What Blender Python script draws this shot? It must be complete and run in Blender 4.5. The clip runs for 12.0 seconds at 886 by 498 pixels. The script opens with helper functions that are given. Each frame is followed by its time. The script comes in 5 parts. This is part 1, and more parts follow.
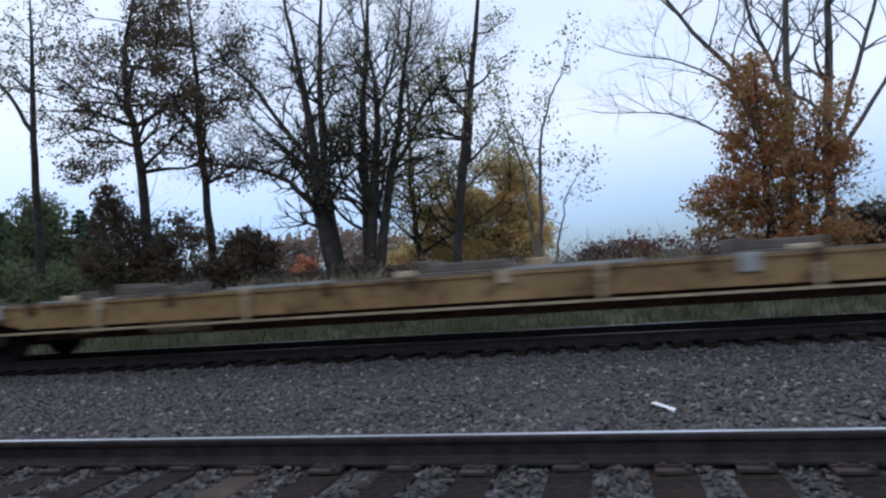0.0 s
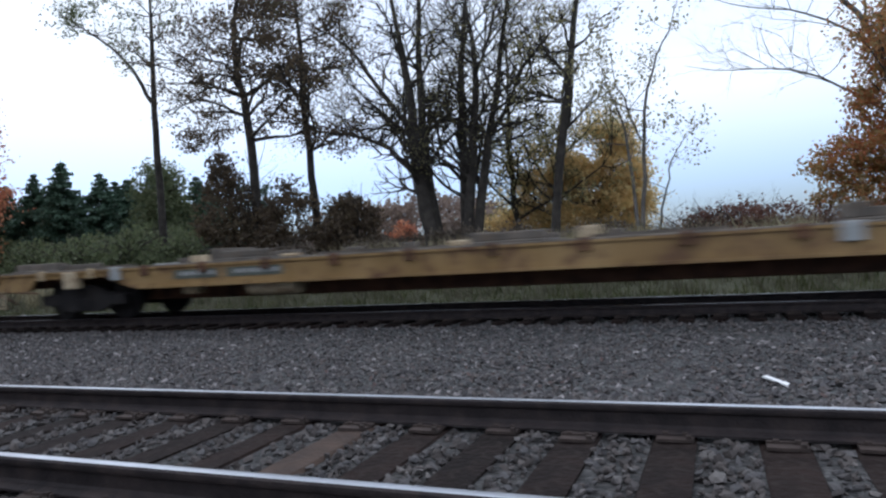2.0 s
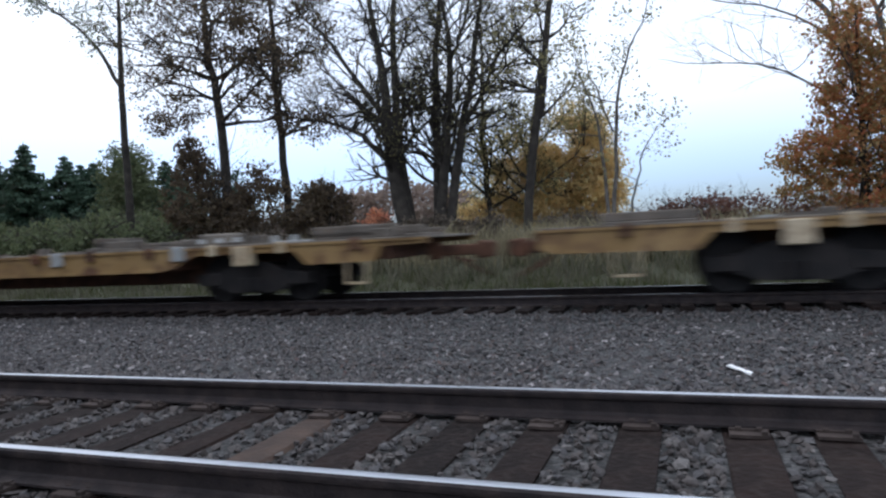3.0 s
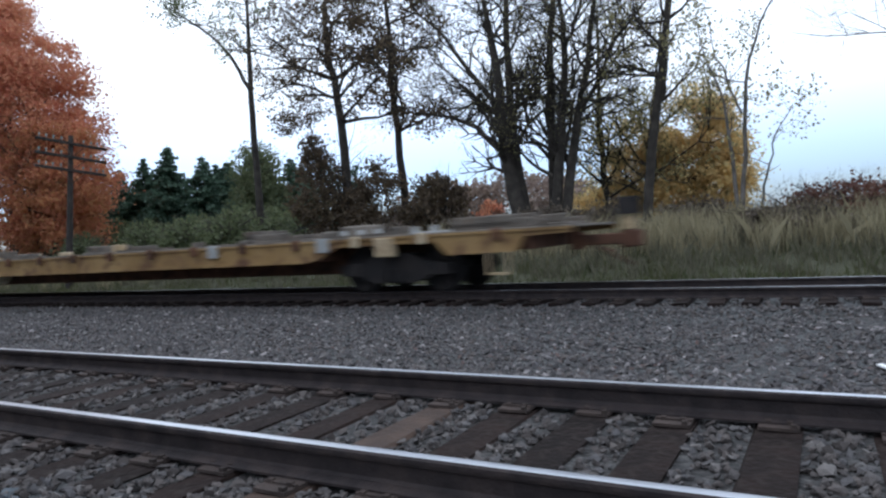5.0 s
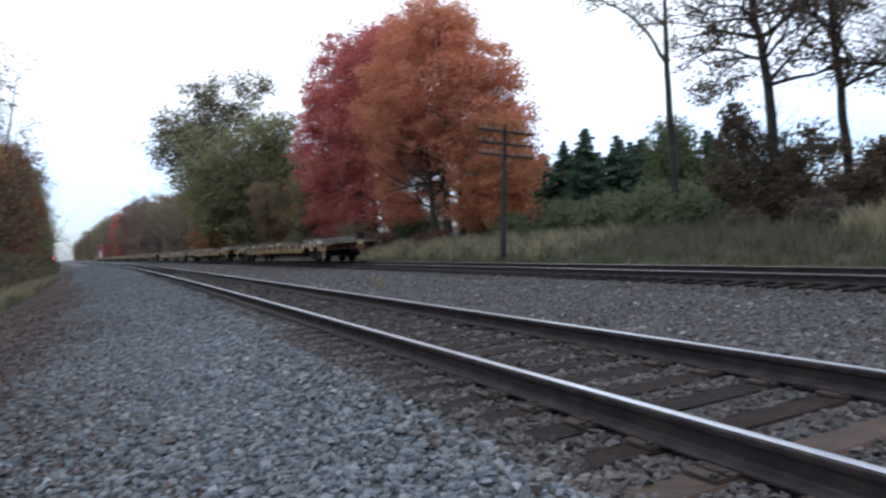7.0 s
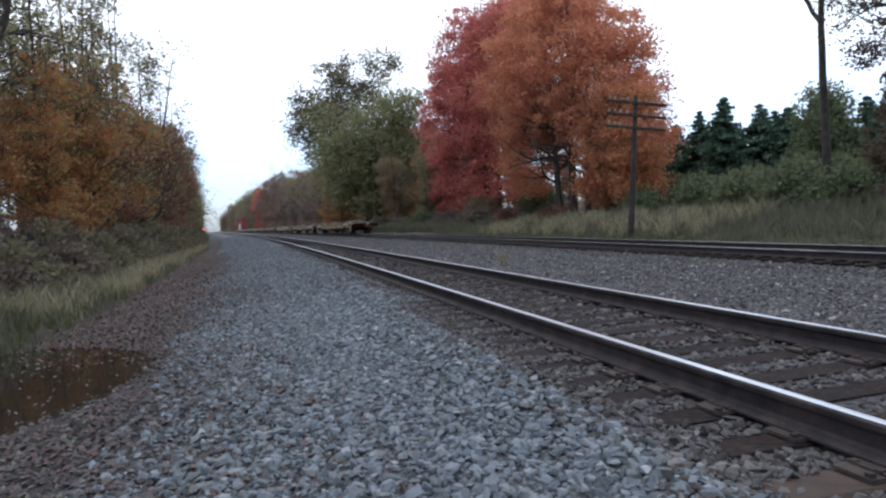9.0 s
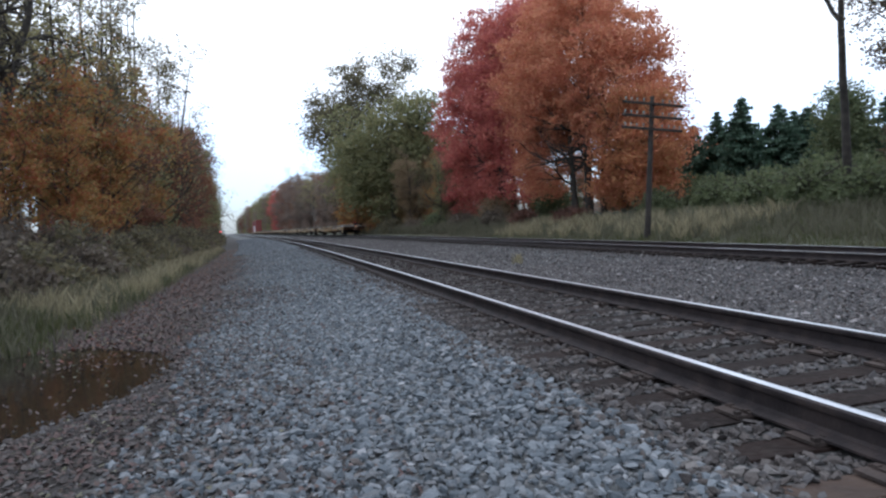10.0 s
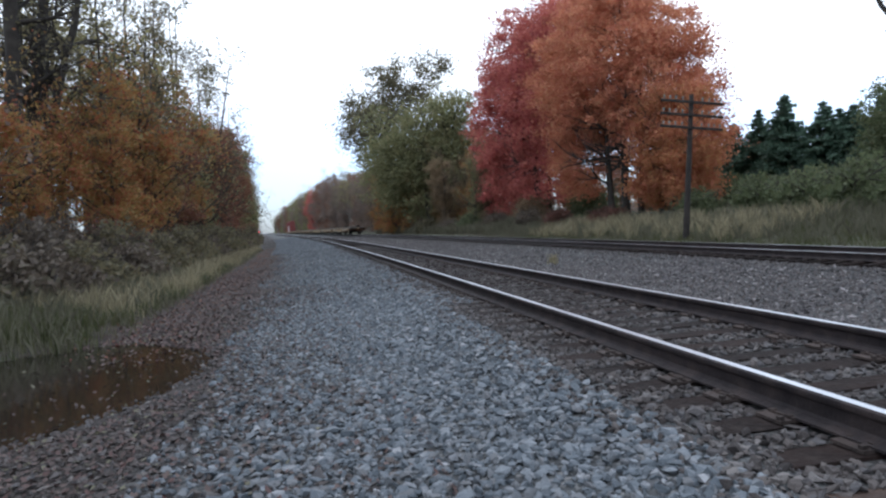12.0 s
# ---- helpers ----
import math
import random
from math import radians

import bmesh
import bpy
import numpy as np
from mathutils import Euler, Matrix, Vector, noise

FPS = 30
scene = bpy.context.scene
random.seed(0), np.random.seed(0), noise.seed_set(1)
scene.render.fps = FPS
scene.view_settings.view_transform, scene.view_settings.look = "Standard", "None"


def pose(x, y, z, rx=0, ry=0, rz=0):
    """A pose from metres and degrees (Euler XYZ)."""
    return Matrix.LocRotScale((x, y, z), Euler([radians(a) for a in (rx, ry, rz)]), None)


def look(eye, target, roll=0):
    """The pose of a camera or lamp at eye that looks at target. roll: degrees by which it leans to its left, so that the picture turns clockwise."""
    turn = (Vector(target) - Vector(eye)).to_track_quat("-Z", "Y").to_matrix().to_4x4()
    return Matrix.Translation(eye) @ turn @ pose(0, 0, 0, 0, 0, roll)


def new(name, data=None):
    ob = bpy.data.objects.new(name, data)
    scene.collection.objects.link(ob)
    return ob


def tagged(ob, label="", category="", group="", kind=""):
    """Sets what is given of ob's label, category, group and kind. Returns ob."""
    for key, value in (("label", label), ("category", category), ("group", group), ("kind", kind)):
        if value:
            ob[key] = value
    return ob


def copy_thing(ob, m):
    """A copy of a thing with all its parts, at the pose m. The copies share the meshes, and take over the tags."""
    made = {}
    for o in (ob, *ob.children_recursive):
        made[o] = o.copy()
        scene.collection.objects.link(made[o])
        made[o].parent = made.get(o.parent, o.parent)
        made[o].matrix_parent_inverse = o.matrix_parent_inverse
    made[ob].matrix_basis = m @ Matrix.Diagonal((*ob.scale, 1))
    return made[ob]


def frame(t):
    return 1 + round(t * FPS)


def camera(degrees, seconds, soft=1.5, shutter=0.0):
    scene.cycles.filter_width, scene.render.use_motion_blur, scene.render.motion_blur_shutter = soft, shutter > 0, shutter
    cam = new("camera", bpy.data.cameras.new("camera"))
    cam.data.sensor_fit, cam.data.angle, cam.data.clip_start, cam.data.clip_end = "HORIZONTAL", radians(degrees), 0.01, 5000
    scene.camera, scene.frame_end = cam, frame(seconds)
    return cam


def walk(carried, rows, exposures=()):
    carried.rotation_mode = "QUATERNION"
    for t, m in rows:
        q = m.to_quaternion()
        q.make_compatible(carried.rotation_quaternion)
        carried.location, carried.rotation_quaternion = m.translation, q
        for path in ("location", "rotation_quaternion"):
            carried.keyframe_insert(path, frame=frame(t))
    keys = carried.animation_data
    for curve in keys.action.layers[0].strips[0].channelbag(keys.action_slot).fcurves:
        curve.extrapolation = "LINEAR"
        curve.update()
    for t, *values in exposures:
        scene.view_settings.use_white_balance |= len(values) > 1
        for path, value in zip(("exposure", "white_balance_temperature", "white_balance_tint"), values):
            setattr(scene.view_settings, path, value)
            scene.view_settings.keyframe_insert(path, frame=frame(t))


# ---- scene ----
cam = camera(66.9, 12.0, soft=2.35, shutter=0.5)
# seconds, place, then the turns about x, y and z
PATH = [
    (0, 0.145, -0.036, 0.922, 92.46, 4.02, -76.39),
    (0.5, 0.145, -0.036, 0.922, 92.41, 4.16, -76.47),
    (1, 0.146, -0.032, 0.922, 92.14, 4.42, -74.86),
    (1.5, 0.148, -0.021, 0.922, 91.05, 4.02, -70.61),
    (2, 0.148, -0.014, 0.922, 90.06, 3.52, -68.11),
    (2.5, 0.148, -0.015, 0.922, 89.38, 2.89, -68.40),
    (3, 0.148, -0.020, 0.922, 88.95, 2.92, -70.44),
    (3.5, 0.148, -0.013, 0.922, 89.12, 3.01, -67.92),
    (3.7, 0.149, -0.008, 0.922, 89.1, 3.05, -64.3),
    (4.4, 0.149, 0.004, 0.922, 88.9, 3.3, -61.0),
    (5.3, 0.149, 0.006, 0.922, 88.72, 3.6, -60.6),
    (5.5, 0.149, 0.008, 0.922, 88.85, 3.76, -59.59),
    (5.8, 0.142, 0.04, 0.922, 89.6, 4.15, -47.35),
    (6, 0.138, 0.056, 0.922, 89.94, 4.32, -40.59),
    (6.5, 0.128, 0.076, 0.922, 89.77, 3.98, -32.22),
    (7, 0.120, 0.088, 0.922, 88.94, 3.62, -26.47),
    (7.5, 0.111, 0.100, 0.922, 88.09, 3.55, -20.86),
    (9.5, 0.101, 0.110, 0.922, 87.41, 3.19, -15.53),
    (10, 0.099, 0.111, 0.922, 87.65, 3.24, -14.66),
    (10.5, 0.098, 0.113, 0.922, 87.87, 3.16, -13.76),
    (11, 0.097, 0.113, 0.922, 87.83, 3.06, -13.51),
    (11.5, 0.095, 0.114, 0.922, 87.88, 3.12, -12.63),
    (12, 0.094, 0.116, 0.922, 87.81, 3.15, -11.70),
]
walk(cam, [(t, pose(x, y, z, a, b, c)) for t, x, y, z, a, b, c in PATH],
     exposures=[(0.0, -0.36, 5600, 10), (1.0, -0.34, 5600, 10), (1.5, -0.3, 5650, 9), (2.0, -0.12, 5850, 10), (3.5, 0.0, 5900, 10), (5.5, 0.14, 5820, 8), (6.5, 0.2, 5900, 10), (12.0, 0.28, 5880, 9)])

# ---------------------------------------------------------------- sky and light
SUN_AZ, SUN_EL = 20.0, 60.0          # degrees from +y towards +x, and up
world = bpy.data.worlds.new("overcast_sky")
scene.world = world
world.use_nodes = True
wn, wl = world.node_tree.nodes, world.node_tree.links
wn.clear()
w_out, w_bg = wn.new("ShaderNodeOutputWorld"), wn.new("ShaderNodeBackground")
w_sky = wn.new("ShaderNodeTexSky")
w_sky.sky_type, w_sky.sun_disc = "NISHITA", False
w_sky.sun_elevation, w_sky.sun_rotation = radians(SUN_EL), radians(SUN_AZ)
w_sky.air_density, w_sky.dust_density = 1.0, 2.0
w_dim = wn.new("ShaderNodeMix")
w_dim.data_type, w_dim.blend_type = "RGBA", "MULTIPLY"
w_dim.inputs[0].default_value = 1.0
w_dim.inputs[7].default_value = (0.12, 0.146, 0.195, 1)
w_tc, w_noise = wn.new("ShaderNodeTexCoord"), wn.new("ShaderNodeTexNoise")
w_map = wn.new("ShaderNodeMapping")
w_map.inputs["Scale"].default_value = (1, 1, 2.6)
w_noise.inputs["Scale"].default_value, w_noise.inputs["Detail"].default_value = 1.6, 5.0
w_ramp = wn.new("ShaderNodeValToRGB")
w_ramp.color_ramp.elements[0].position, w_ramp.color_ramp.elements[0].color = 0.32, (0.8, 0.8, 0.8, 1)
w_ramp.color_ramp.elements[1].position, w_ramp.color_ramp.elements[1].color = 0.57, (0.98, 0.98, 0.98, 1)
w_mix = wn.new("ShaderNodeMix")
w_mix.data_type = "RGBA"
w_mix.inputs[7].default_value = (1.13, 1.17, 1.23, 1)
wl.new(w_tc.outputs["Generated"], w_map.inputs[0])
wl.new(w_map.outputs[0], w_noise.inputs["Vector"])
wl.new(w_noise.outputs["Fac"], w_ramp.inputs[0])
wl.new(w_sky.outputs[0], w_dim.inputs[6])
w_sep, w_low = wn.new("ShaderNodeSeparateXYZ"), wn.new("ShaderNodeMapRange")
w_low.interpolation_type = "SMOOTHSTEP"
w_low.inputs["From Min"].default_value, w_low.inputs["From Max"].default_value = 0.03, 0.23
w_low.inputs["To Min"].default_value, w_low.inputs["To Max"].default_value = 0.1, 1.0
w_thin = wn.new("ShaderNodeMath")
w_thin.operation = "MULTIPLY"
wl.new(w_tc.outputs["Generated"], w_sep.inputs[0])
wl.new(w_sep.outputs["Z"], w_low.inputs["Value"])
wl.new(w_ramp.outputs[0], w_thin.inputs[0])
wl.new(w_low.outputs[0], w_thin.inputs[1])
wl.new(w_thin.outputs[0], w_mix.inputs[0])
wl.new(w_dim.outputs[2], w_mix.inputs[6])
wl.new(w_mix.outputs[2], w_bg.inputs[0])
w_bg.inputs[1].default_value = 1.13
wl.new(w_bg.outputs[0], w_out.inputs[0])

sun_data = bpy.data.lights.new("sun", "SUN")
sun_data.energy, sun_data.angle, sun_data.color = 0.5, radians(40), (1.0, 0.97, 0.94)
sun = new("sun", sun_data)
sx, sy = math.sin(radians(SUN_AZ)) * math.cos(radians(SUN_EL)), math.cos(radians(SUN_AZ)) * math.cos(radians(SUN_EL))
sun.matrix_world = look((sx * 50, sy * 50, math.sin(radians(SUN_EL)) * 50), (0, 0, 0))


# ---------------------------------------------------------------- materials
def mat(name, stops, scale=6.0, rough=0.8, metal=0.0, bump=0.3, bump_scale=40.0, spots=0.0, spot_color=(0.05, 0.03, 0.02), island=0.0, obj=0.0, coat=0.0, emit=0.0, translucent=0.0, gloss=0.5):
    """A surface whose colour runs over the stops by noise, by island or by object, with stains and fine relief."""
    m = bpy.data.materials.new(name)
    m.use_nodes = True
    n, l = m.node_tree.nodes, m.node_tree.links
    b = n["Principled BSDF"]
    b.inputs["Roughness"].default_value, b.inputs["Metallic"].default_value = rough, metal
    b.inputs["Coat Weight"].default_value = coat
    b.inputs["Specular IOR Level"].default_value = gloss
    tc = n.new("ShaderNodeTexCoord")
    big = n.new("ShaderNodeTexNoise")
    big.inputs["Scale"].default_value, big.inputs["Detail"].default_value = scale, 6.0
    l.new(tc.outputs["Object"], big.inputs["Vector"])
    ramp = n.new("ShaderNodeValToRGB")
    els = ramp.color_ramp.elements
    while len(els) < len(stops):
        els.new(0.5)
    for k, c in enumerate(stops):
        els[k].position, els[k].color = (k / max(1, len(stops) - 1)) * 0.999, (*c, 1)
    fac = n.new("ShaderNodeMath")
    fac.operation = "MULTIPLY_ADD"
    fac.inputs[1].default_value, fac.inputs[2].default_value = 2.2, -0.6
    l.new(big.outputs["Fac"], fac.inputs[0])
    value = fac.outputs[0]
    for amount, node, sock in ((island, "ShaderNodeNewGeometry", "Random Per Island"), (obj, "ShaderNodeObjectInfo", "Random")):
        if amount:
            src, mx = n.new(node), n.new("ShaderNodeMix")
            mx.inputs[0].default_value = amount
            l.new(value, mx.inputs[2])
            l.new(src.outputs[sock], mx.inputs[3])
            value = mx.outputs[0]
    l.new(value, ramp.inputs[0])
    color = ramp.outputs[0]
    if spots:
        sp = n.new("ShaderNodeTexNoise")
        sp.inputs["Scale"].default_value, sp.inputs["Detail"].default_value = scale * 3.1, 8.0
        l.new(tc.outputs["Object"], sp.inputs["Vector"])
        sr = n.new("ShaderNodeValToRGB")
        sr.color_ramp.elements[0].position, sr.color_ramp.elements[1].position = 0.5, 0.68
        sr.color_ramp.elements[1].color = (spots, spots, spots, 1)
        l.new(sp.outputs["Fac"], sr.inputs[0])
        mx = n.new("ShaderNodeMix")
        mx.data_type = "RGBA"
        mx.inputs[7].default_value = (*spot_color, 1)
        l.new(sr.outputs[0], mx.inputs[0])
        l.new(color, mx.inputs[6])
        color = mx.outputs[2]
    l.new(color, b.inputs["Base Color"])
    if emit:
        l.new(color, b.inputs["Emission Color"])
        b.inputs["Emission Strength"].default_value = emit
    if bump:
        bn, fine = n.new("ShaderNodeBump"), n.new("ShaderNodeTexNoise")
        fine.inputs["Scale"].default_value, fine.inputs["Detail"].default_value = bump_scale, 4.0
        l.new(tc.outputs["Object"], fine.inputs["Vector"])
        bn.inputs["Strength"].default_value, bn.inputs["Distance"].default_value = bump, 0.02
        l.new(fine.outputs["Fac"], bn.inputs["Height"])
        l.new(bn.outputs[0], b.inputs["Normal"])
    if translucent:
        tr, ad = n.new("ShaderNodeBsdfTranslucent"), n.new("ShaderNodeMixShader")
        l.new(color, tr.inputs[0])
        ad.inputs[0].default_value = translucent
        l.new(b.outputs[0], ad.inputs[1])
        l.new(tr.outputs[0], ad.inputs[2])
        l.new(ad.outputs[0], n["Material Output"].inputs[0])
    return m


STONE = mat("ballast_stone", [(0.0391, 0.0474, 0.0558), (0.0742, 0.087, 0.0996), (0.113, 0.129, 0.146), (0.172, 0.187, 0.203), (0.11, 0.111, 0.115), (0.0859, 0.1, 0.115), (0.352, 0.348, 0.355)], scale=9, rough=0.85, bump=0.5, bump_scale=60, island=0.85)
STONE_BED = mat("bed_stone", [(0.0265, 0.0239, 0.0246), (0.0568, 0.0521, 0.0536), (0.0909, 0.0832, 0.0834), (0.129, 0.117, 0.113), (0.0757, 0.062, 0.0566), (0.0644, 0.0599, 0.0639), (0.378, 0.345, 0.34)], scale=3, rough=0.88, bump=0.5, bump_scale=60, island=0.9)
STONE_BROWN = mat("crib_stone", [(0.0212, 0.0175, 0.0169), (0.0496, 0.0416, 0.0391), (0.0848, 0.0719, 0.0663), (0.0707, 0.0673, 0.0698), (0.177, 0.158, 0.146)], scale=9, rough=0.9, bump=0.5, bump_scale=60, island=0.85)
WOOD_TIE = mat("creosoted_wood", [(0.00459, 0.00268, 0.00232), (0.0115, 0.00655, 0.00553), (0.0229, 0.0128, 0.0102)], scale=5, rough=0.9, bump=0.8, bump_scale=25, spots=0.3, spot_color=(0.055, 0.045, 0.038), obj=0.45, gloss=0.2)
WOOD_NEW = mat("fresh_brown_wood", [(0.024, 0.0134, 0.00952), (0.044, 0.0252, 0.017), (0.068, 0.0403, 0.0272)], scale=5, rough=0.9, bump=0.6, bump_scale=25, spots=0.5)
RAIL_SIDE = mat("rusted_rail_steel", [(0.014, 0.011, 0.012), (0.03, 0.023, 0.023), (0.052, 0.038, 0.035)], scale=7, rough=0.7, metal=0.1, bump=0.35, bump_scale=50, gloss=0.3)
RAIL_TOP = mat("polished_rail_steel", [(0.5, 0.52, 0.56), (0.62, 0.64, 0.68)], scale=3, rough=0.36, metal=1.0, bump=0.05, bump_scale=90)
PLATE = mat("rusty_plate_steel", [(0.025, 0.0182, 0.0158), (0.05, 0.036, 0.0307), (0.07, 0.0504, 0.0432)], scale=9, rough=0.85, metal=0.2, bump=0.5)
YELLOW = mat("weathered_yellow_paint", [(0.146, 0.0821, 0.0279), (0.264, 0.161, 0.0592), (0.329, 0.214, 0.0909)], scale=1.1, rough=0.6, bump=0.15, spots=0.95, spot_color=(0.11, 0.05, 0.025))
YELLOW_B = mat("worn_yellow_casting", [(0.34, 0.24, 0.12), (0.55, 0.46, 0.33)], scale=3, rough=0.7, bump=0.3, spots=0.7, spot_color=(0.12, 0.06, 0.03), obj=0.5)
RUST = mat("rust_brown_steel", [(0.0375, 0.0192, 0.012), (0.0938, 0.042, 0.024), (0.15, 0.066, 0.036)], scale=3, rough=0.85, metal=0.1, bump=0.4)
DARK = mat("grimy_black_steel", [(0.00582, 0.00546, 0.00642), (0.016, 0.0137, 0.0143), (0.0291, 0.0232, 0.0215)], scale=4, rough=0.7, metal=0.3, bump=0.4)
GREY_STEEL = mat("dull_grey_steel", [(0.051, 0.0438, 0.0378), (0.102, 0.0876, 0.0734), (0.153, 0.127, 0.106)], scale=2.5, rough=0.7, bump=0.3, spots=0.6, spot_color=(0.12, 0.08, 0.05))
PALE = mat("pale_grey_paint", [(0.255, 0.266, 0.264), (0.391, 0.398, 0.4)], scale=3, rough=0.6, bump=0.1, spots=0.4, spot_color=(0.3, 0.26, 0.2))
PANEL = mat("dark_grey_panel_paint", [(0.066, 0.0765, 0.063), (0.11, 0.119, 0.098)], scale=3, rough=0.6, bump=0.1, spots=0.3, spot_color=(0.12, 0.1, 0.08))
DECK = mat("worn_deck_plate", [(0.07, 0.06, 0.05), (0.15, 0.13, 0.11), (0.22, 0.19, 0.16)], scale=2, rough=0.85, bump=0.3)
WHITE_LITTER = mat("white_litter", [(0.75, 0.75, 0.76), (0.85, 0.85, 0.85)], scale=8, rough=0.6, bump=0.3)
RED_LIT = mat("lit_red_lens", [(0.95, 0.014, 0.02), (1.0, 0.02, 0.026)], scale=8, rough=0.3, bump=0, emit=700.0)
RED_DIM = mat("dim_red_lens", [(0.95, 0.014, 0.02), (1.0, 0.02, 0.026)], scale=8, rough=0.3, bump=0, emit=8.0)
RED_PAINT = mat("red_container_paint", [(0.165, 0.027, 0.027), (0.231, 0.045, 0.0405)], scale=1.5, rough=0.6, bump=0.1, spots=0.3)
WHITE_PAINT = mat("white_container_paint", [(0.62, 0.63, 0.64), (0.75, 0.76, 0.77)], scale=1.5, rough=0.5, bump=0.1, spots=0.3, spot_color=(0.3, 0.28, 0.25))
POLE_WOOD = mat("weathered_pole_wood", [(0.012, 0.009, 0.008), (0.025, 0.02, 0.017), (0.045, 0.035, 0.03)], scale=4, rough=0.9, bump=0.7, bump_scale=18)
GLASS_INS = mat("glass_insulator", [(0.1, 0.16, 0.16), (0.2, 0.28, 0.28)], scale=5, rough=0.15, bump=0)
BARK = mat("dark_bark", [(0.0144, 0.0122, 0.0101), (0.036, 0.0302, 0.0252), (0.0612, 0.0526, 0.0432)], scale=3, rough=0.95, bump=0.9, bump_scale=14)
BARK_GREY = mat("grey_bark", [(0.05, 0.045, 0.04), (0.1, 0.09, 0.08), (0.17, 0.155, 0.14)], scale=3, rough=0.95, bump=0.8, bump_scale=14)


def leaf(name, stops, tr=0.35):
    return mat(name, stops, scale=0.45, rough=0.7, bump=0, island=0.6, translucent=tr)


L_RED = leaf("scarlet_maple_leaf", [(0.25, 0.0511, 0.057), (0.413, 0.109, 0.0978), (0.537, 0.175, 0.139), (0.587, 0.262, 0.179)], 0.5)
L_ORANGE = leaf("orange_maple_leaf", [(0.23, 0.063, 0.0425), (0.356, 0.107, 0.0567), (0.379, 0.215, 0.0709), (0.286, 0.215, 0.0756), (0.138, 0.145, 0.052)], 0.45)
L_GOLD = leaf("golden_leaf", [(0.215, 0.104, 0.0531), (0.283, 0.167, 0.0744), (0.256, 0.183, 0.085), (0.148, 0.135, 0.0691)], 0.45)
L_COPPER = leaf("copper_orange_leaf", [(0.299, 0.0882, 0.0578), (0.405, 0.147, 0.0788), (0.458, 0.216, 0.0945), (0.387, 0.235, 0.0945)], 0.5)
L_GREEN = leaf("dull_green_leaf", [(0.0635, 0.079, 0.0428), (0.111, 0.137, 0.0664), (0.153, 0.174, 0.0857), (0.159, 0.147, 0.0857)], 0.5)
# Yellower than the dull green, and lightened in place of distance haze.
L_PALE_GREEN = leaf("haze_lightened_green_leaf", [(0.132, 0.134, 0.0724), (0.197, 0.204, 0.0997), (0.263, 0.25, 0.123), (0.277, 0.221, 0.111)], 0.5)
L_AMBER = leaf("amber_leaf", [(0.389, 0.105, 0.0605), (0.435, 0.165, 0.066), (0.366, 0.22, 0.0825), (0.263, 0.209, 0.088), (0.343, 0.187, 0.077)], 0.5)
L_BROWN = leaf("brown_oak_leaf", [(0.0528, 0.0385, 0.0292), (0.0966, 0.0693, 0.0466), (0.141, 0.101, 0.0583), (0.0924, 0.0866, 0.0486)], 0.45)
L_RUSSET = leaf("russet_leaf", [(0.128, 0.044, 0.0382), (0.195, 0.08, 0.0553), (0.232, 0.12, 0.068), (0.165, 0.112, 0.068)], 0.5)
L_OLIVE = leaf("olive_leaf", [(0.131, 0.131, 0.069), (0.236, 0.216, 0.103), (0.328, 0.296, 0.138), (0.262, 0.197, 0.103)], 0.5)
L_SPRUCE = leaf("spruce_needle", [(0.0393, 0.0717, 0.0488), (0.0702, 0.122, 0.0803), (0.0983, 0.159, 0.103)], 0.3)
L_MAROON = leaf("maroon_leaf", [(0.076, 0.0312, 0.0292), (0.133, 0.058, 0.0449), (0.178, 0.0891, 0.0618), (0.116, 0.0756, 0.0562)], 0.45)
L_TAWNY = leaf("tawny_leaf", [(0.17, 0.117, 0.0672), (0.242, 0.176, 0.106), (0.284, 0.205, 0.126), (0.185, 0.168, 0.106)], 0.62)
L_STRAW = leaf("straw_gold_leaf", [(0.489, 0.355, 0.164), (0.689, 0.533, 0.259), (0.812, 0.622, 0.306), (0.528, 0.51, 0.259)], 0.62)
L_DUSK = leaf("dull_olive_brown_leaf", [(0.0661, 0.0608, 0.0414), (0.118, 0.108, 0.0662), (0.185, 0.159, 0.0897), (0.132, 0.0991, 0.0621)], 0.5)
# Distance haze is put into this leaf colour, greyed towards mauve.
L_FAR = leaf("hazed_mauve_leaf", [(0.13, 0.1, 0.09), (0.21, 0.155, 0.13), (0.26, 0.19, 0.15), (0.17, 0.15, 0.11)], 0.4)
L_SCRUB = leaf("greyish_scrub_leaf", [(0.0667, 0.0536, 0.0431), (0.117, 0.0919, 0.0705), (0.158, 0.126, 0.0941), (0.0919, 0.0882, 0.0548)])
L_FLAME = leaf("flame_orange_leaf", [(0.377, 0.109, 0.0707), (0.511, 0.191, 0.113), (0.6, 0.281, 0.155), (0.577, 0.332, 0.184)], 0.5)
WATER = mat("dark_ditch_water", [(0.012, 0.011, 0.009), (0.02, 0.017, 0.013)], scale=2, rough=0.06, bump=0.03, bump_scale=6)
GRASS = leaf("dry_grass_blade", [(0.065, 0.0596, 0.0374), (0.111, 0.104, 0.0675), (0.171, 0.163, 0.11), (0.0859, 0.0813, 0.0499)])
STRAW = leaf("bleached_straw_blade", [(0.168, 0.146, 0.0892), (0.268, 0.234, 0.142), (0.38, 0.333, 0.21), (0.224, 0.193, 0.115)])
GRASS_GREEN = leaf("green_grass_blade", [(0.0352, 0.0468, 0.0172), (0.0616, 0.0762, 0.0257), (0.0968, 0.102, 0.0429), (0.123, 0.102, 0.0515)])
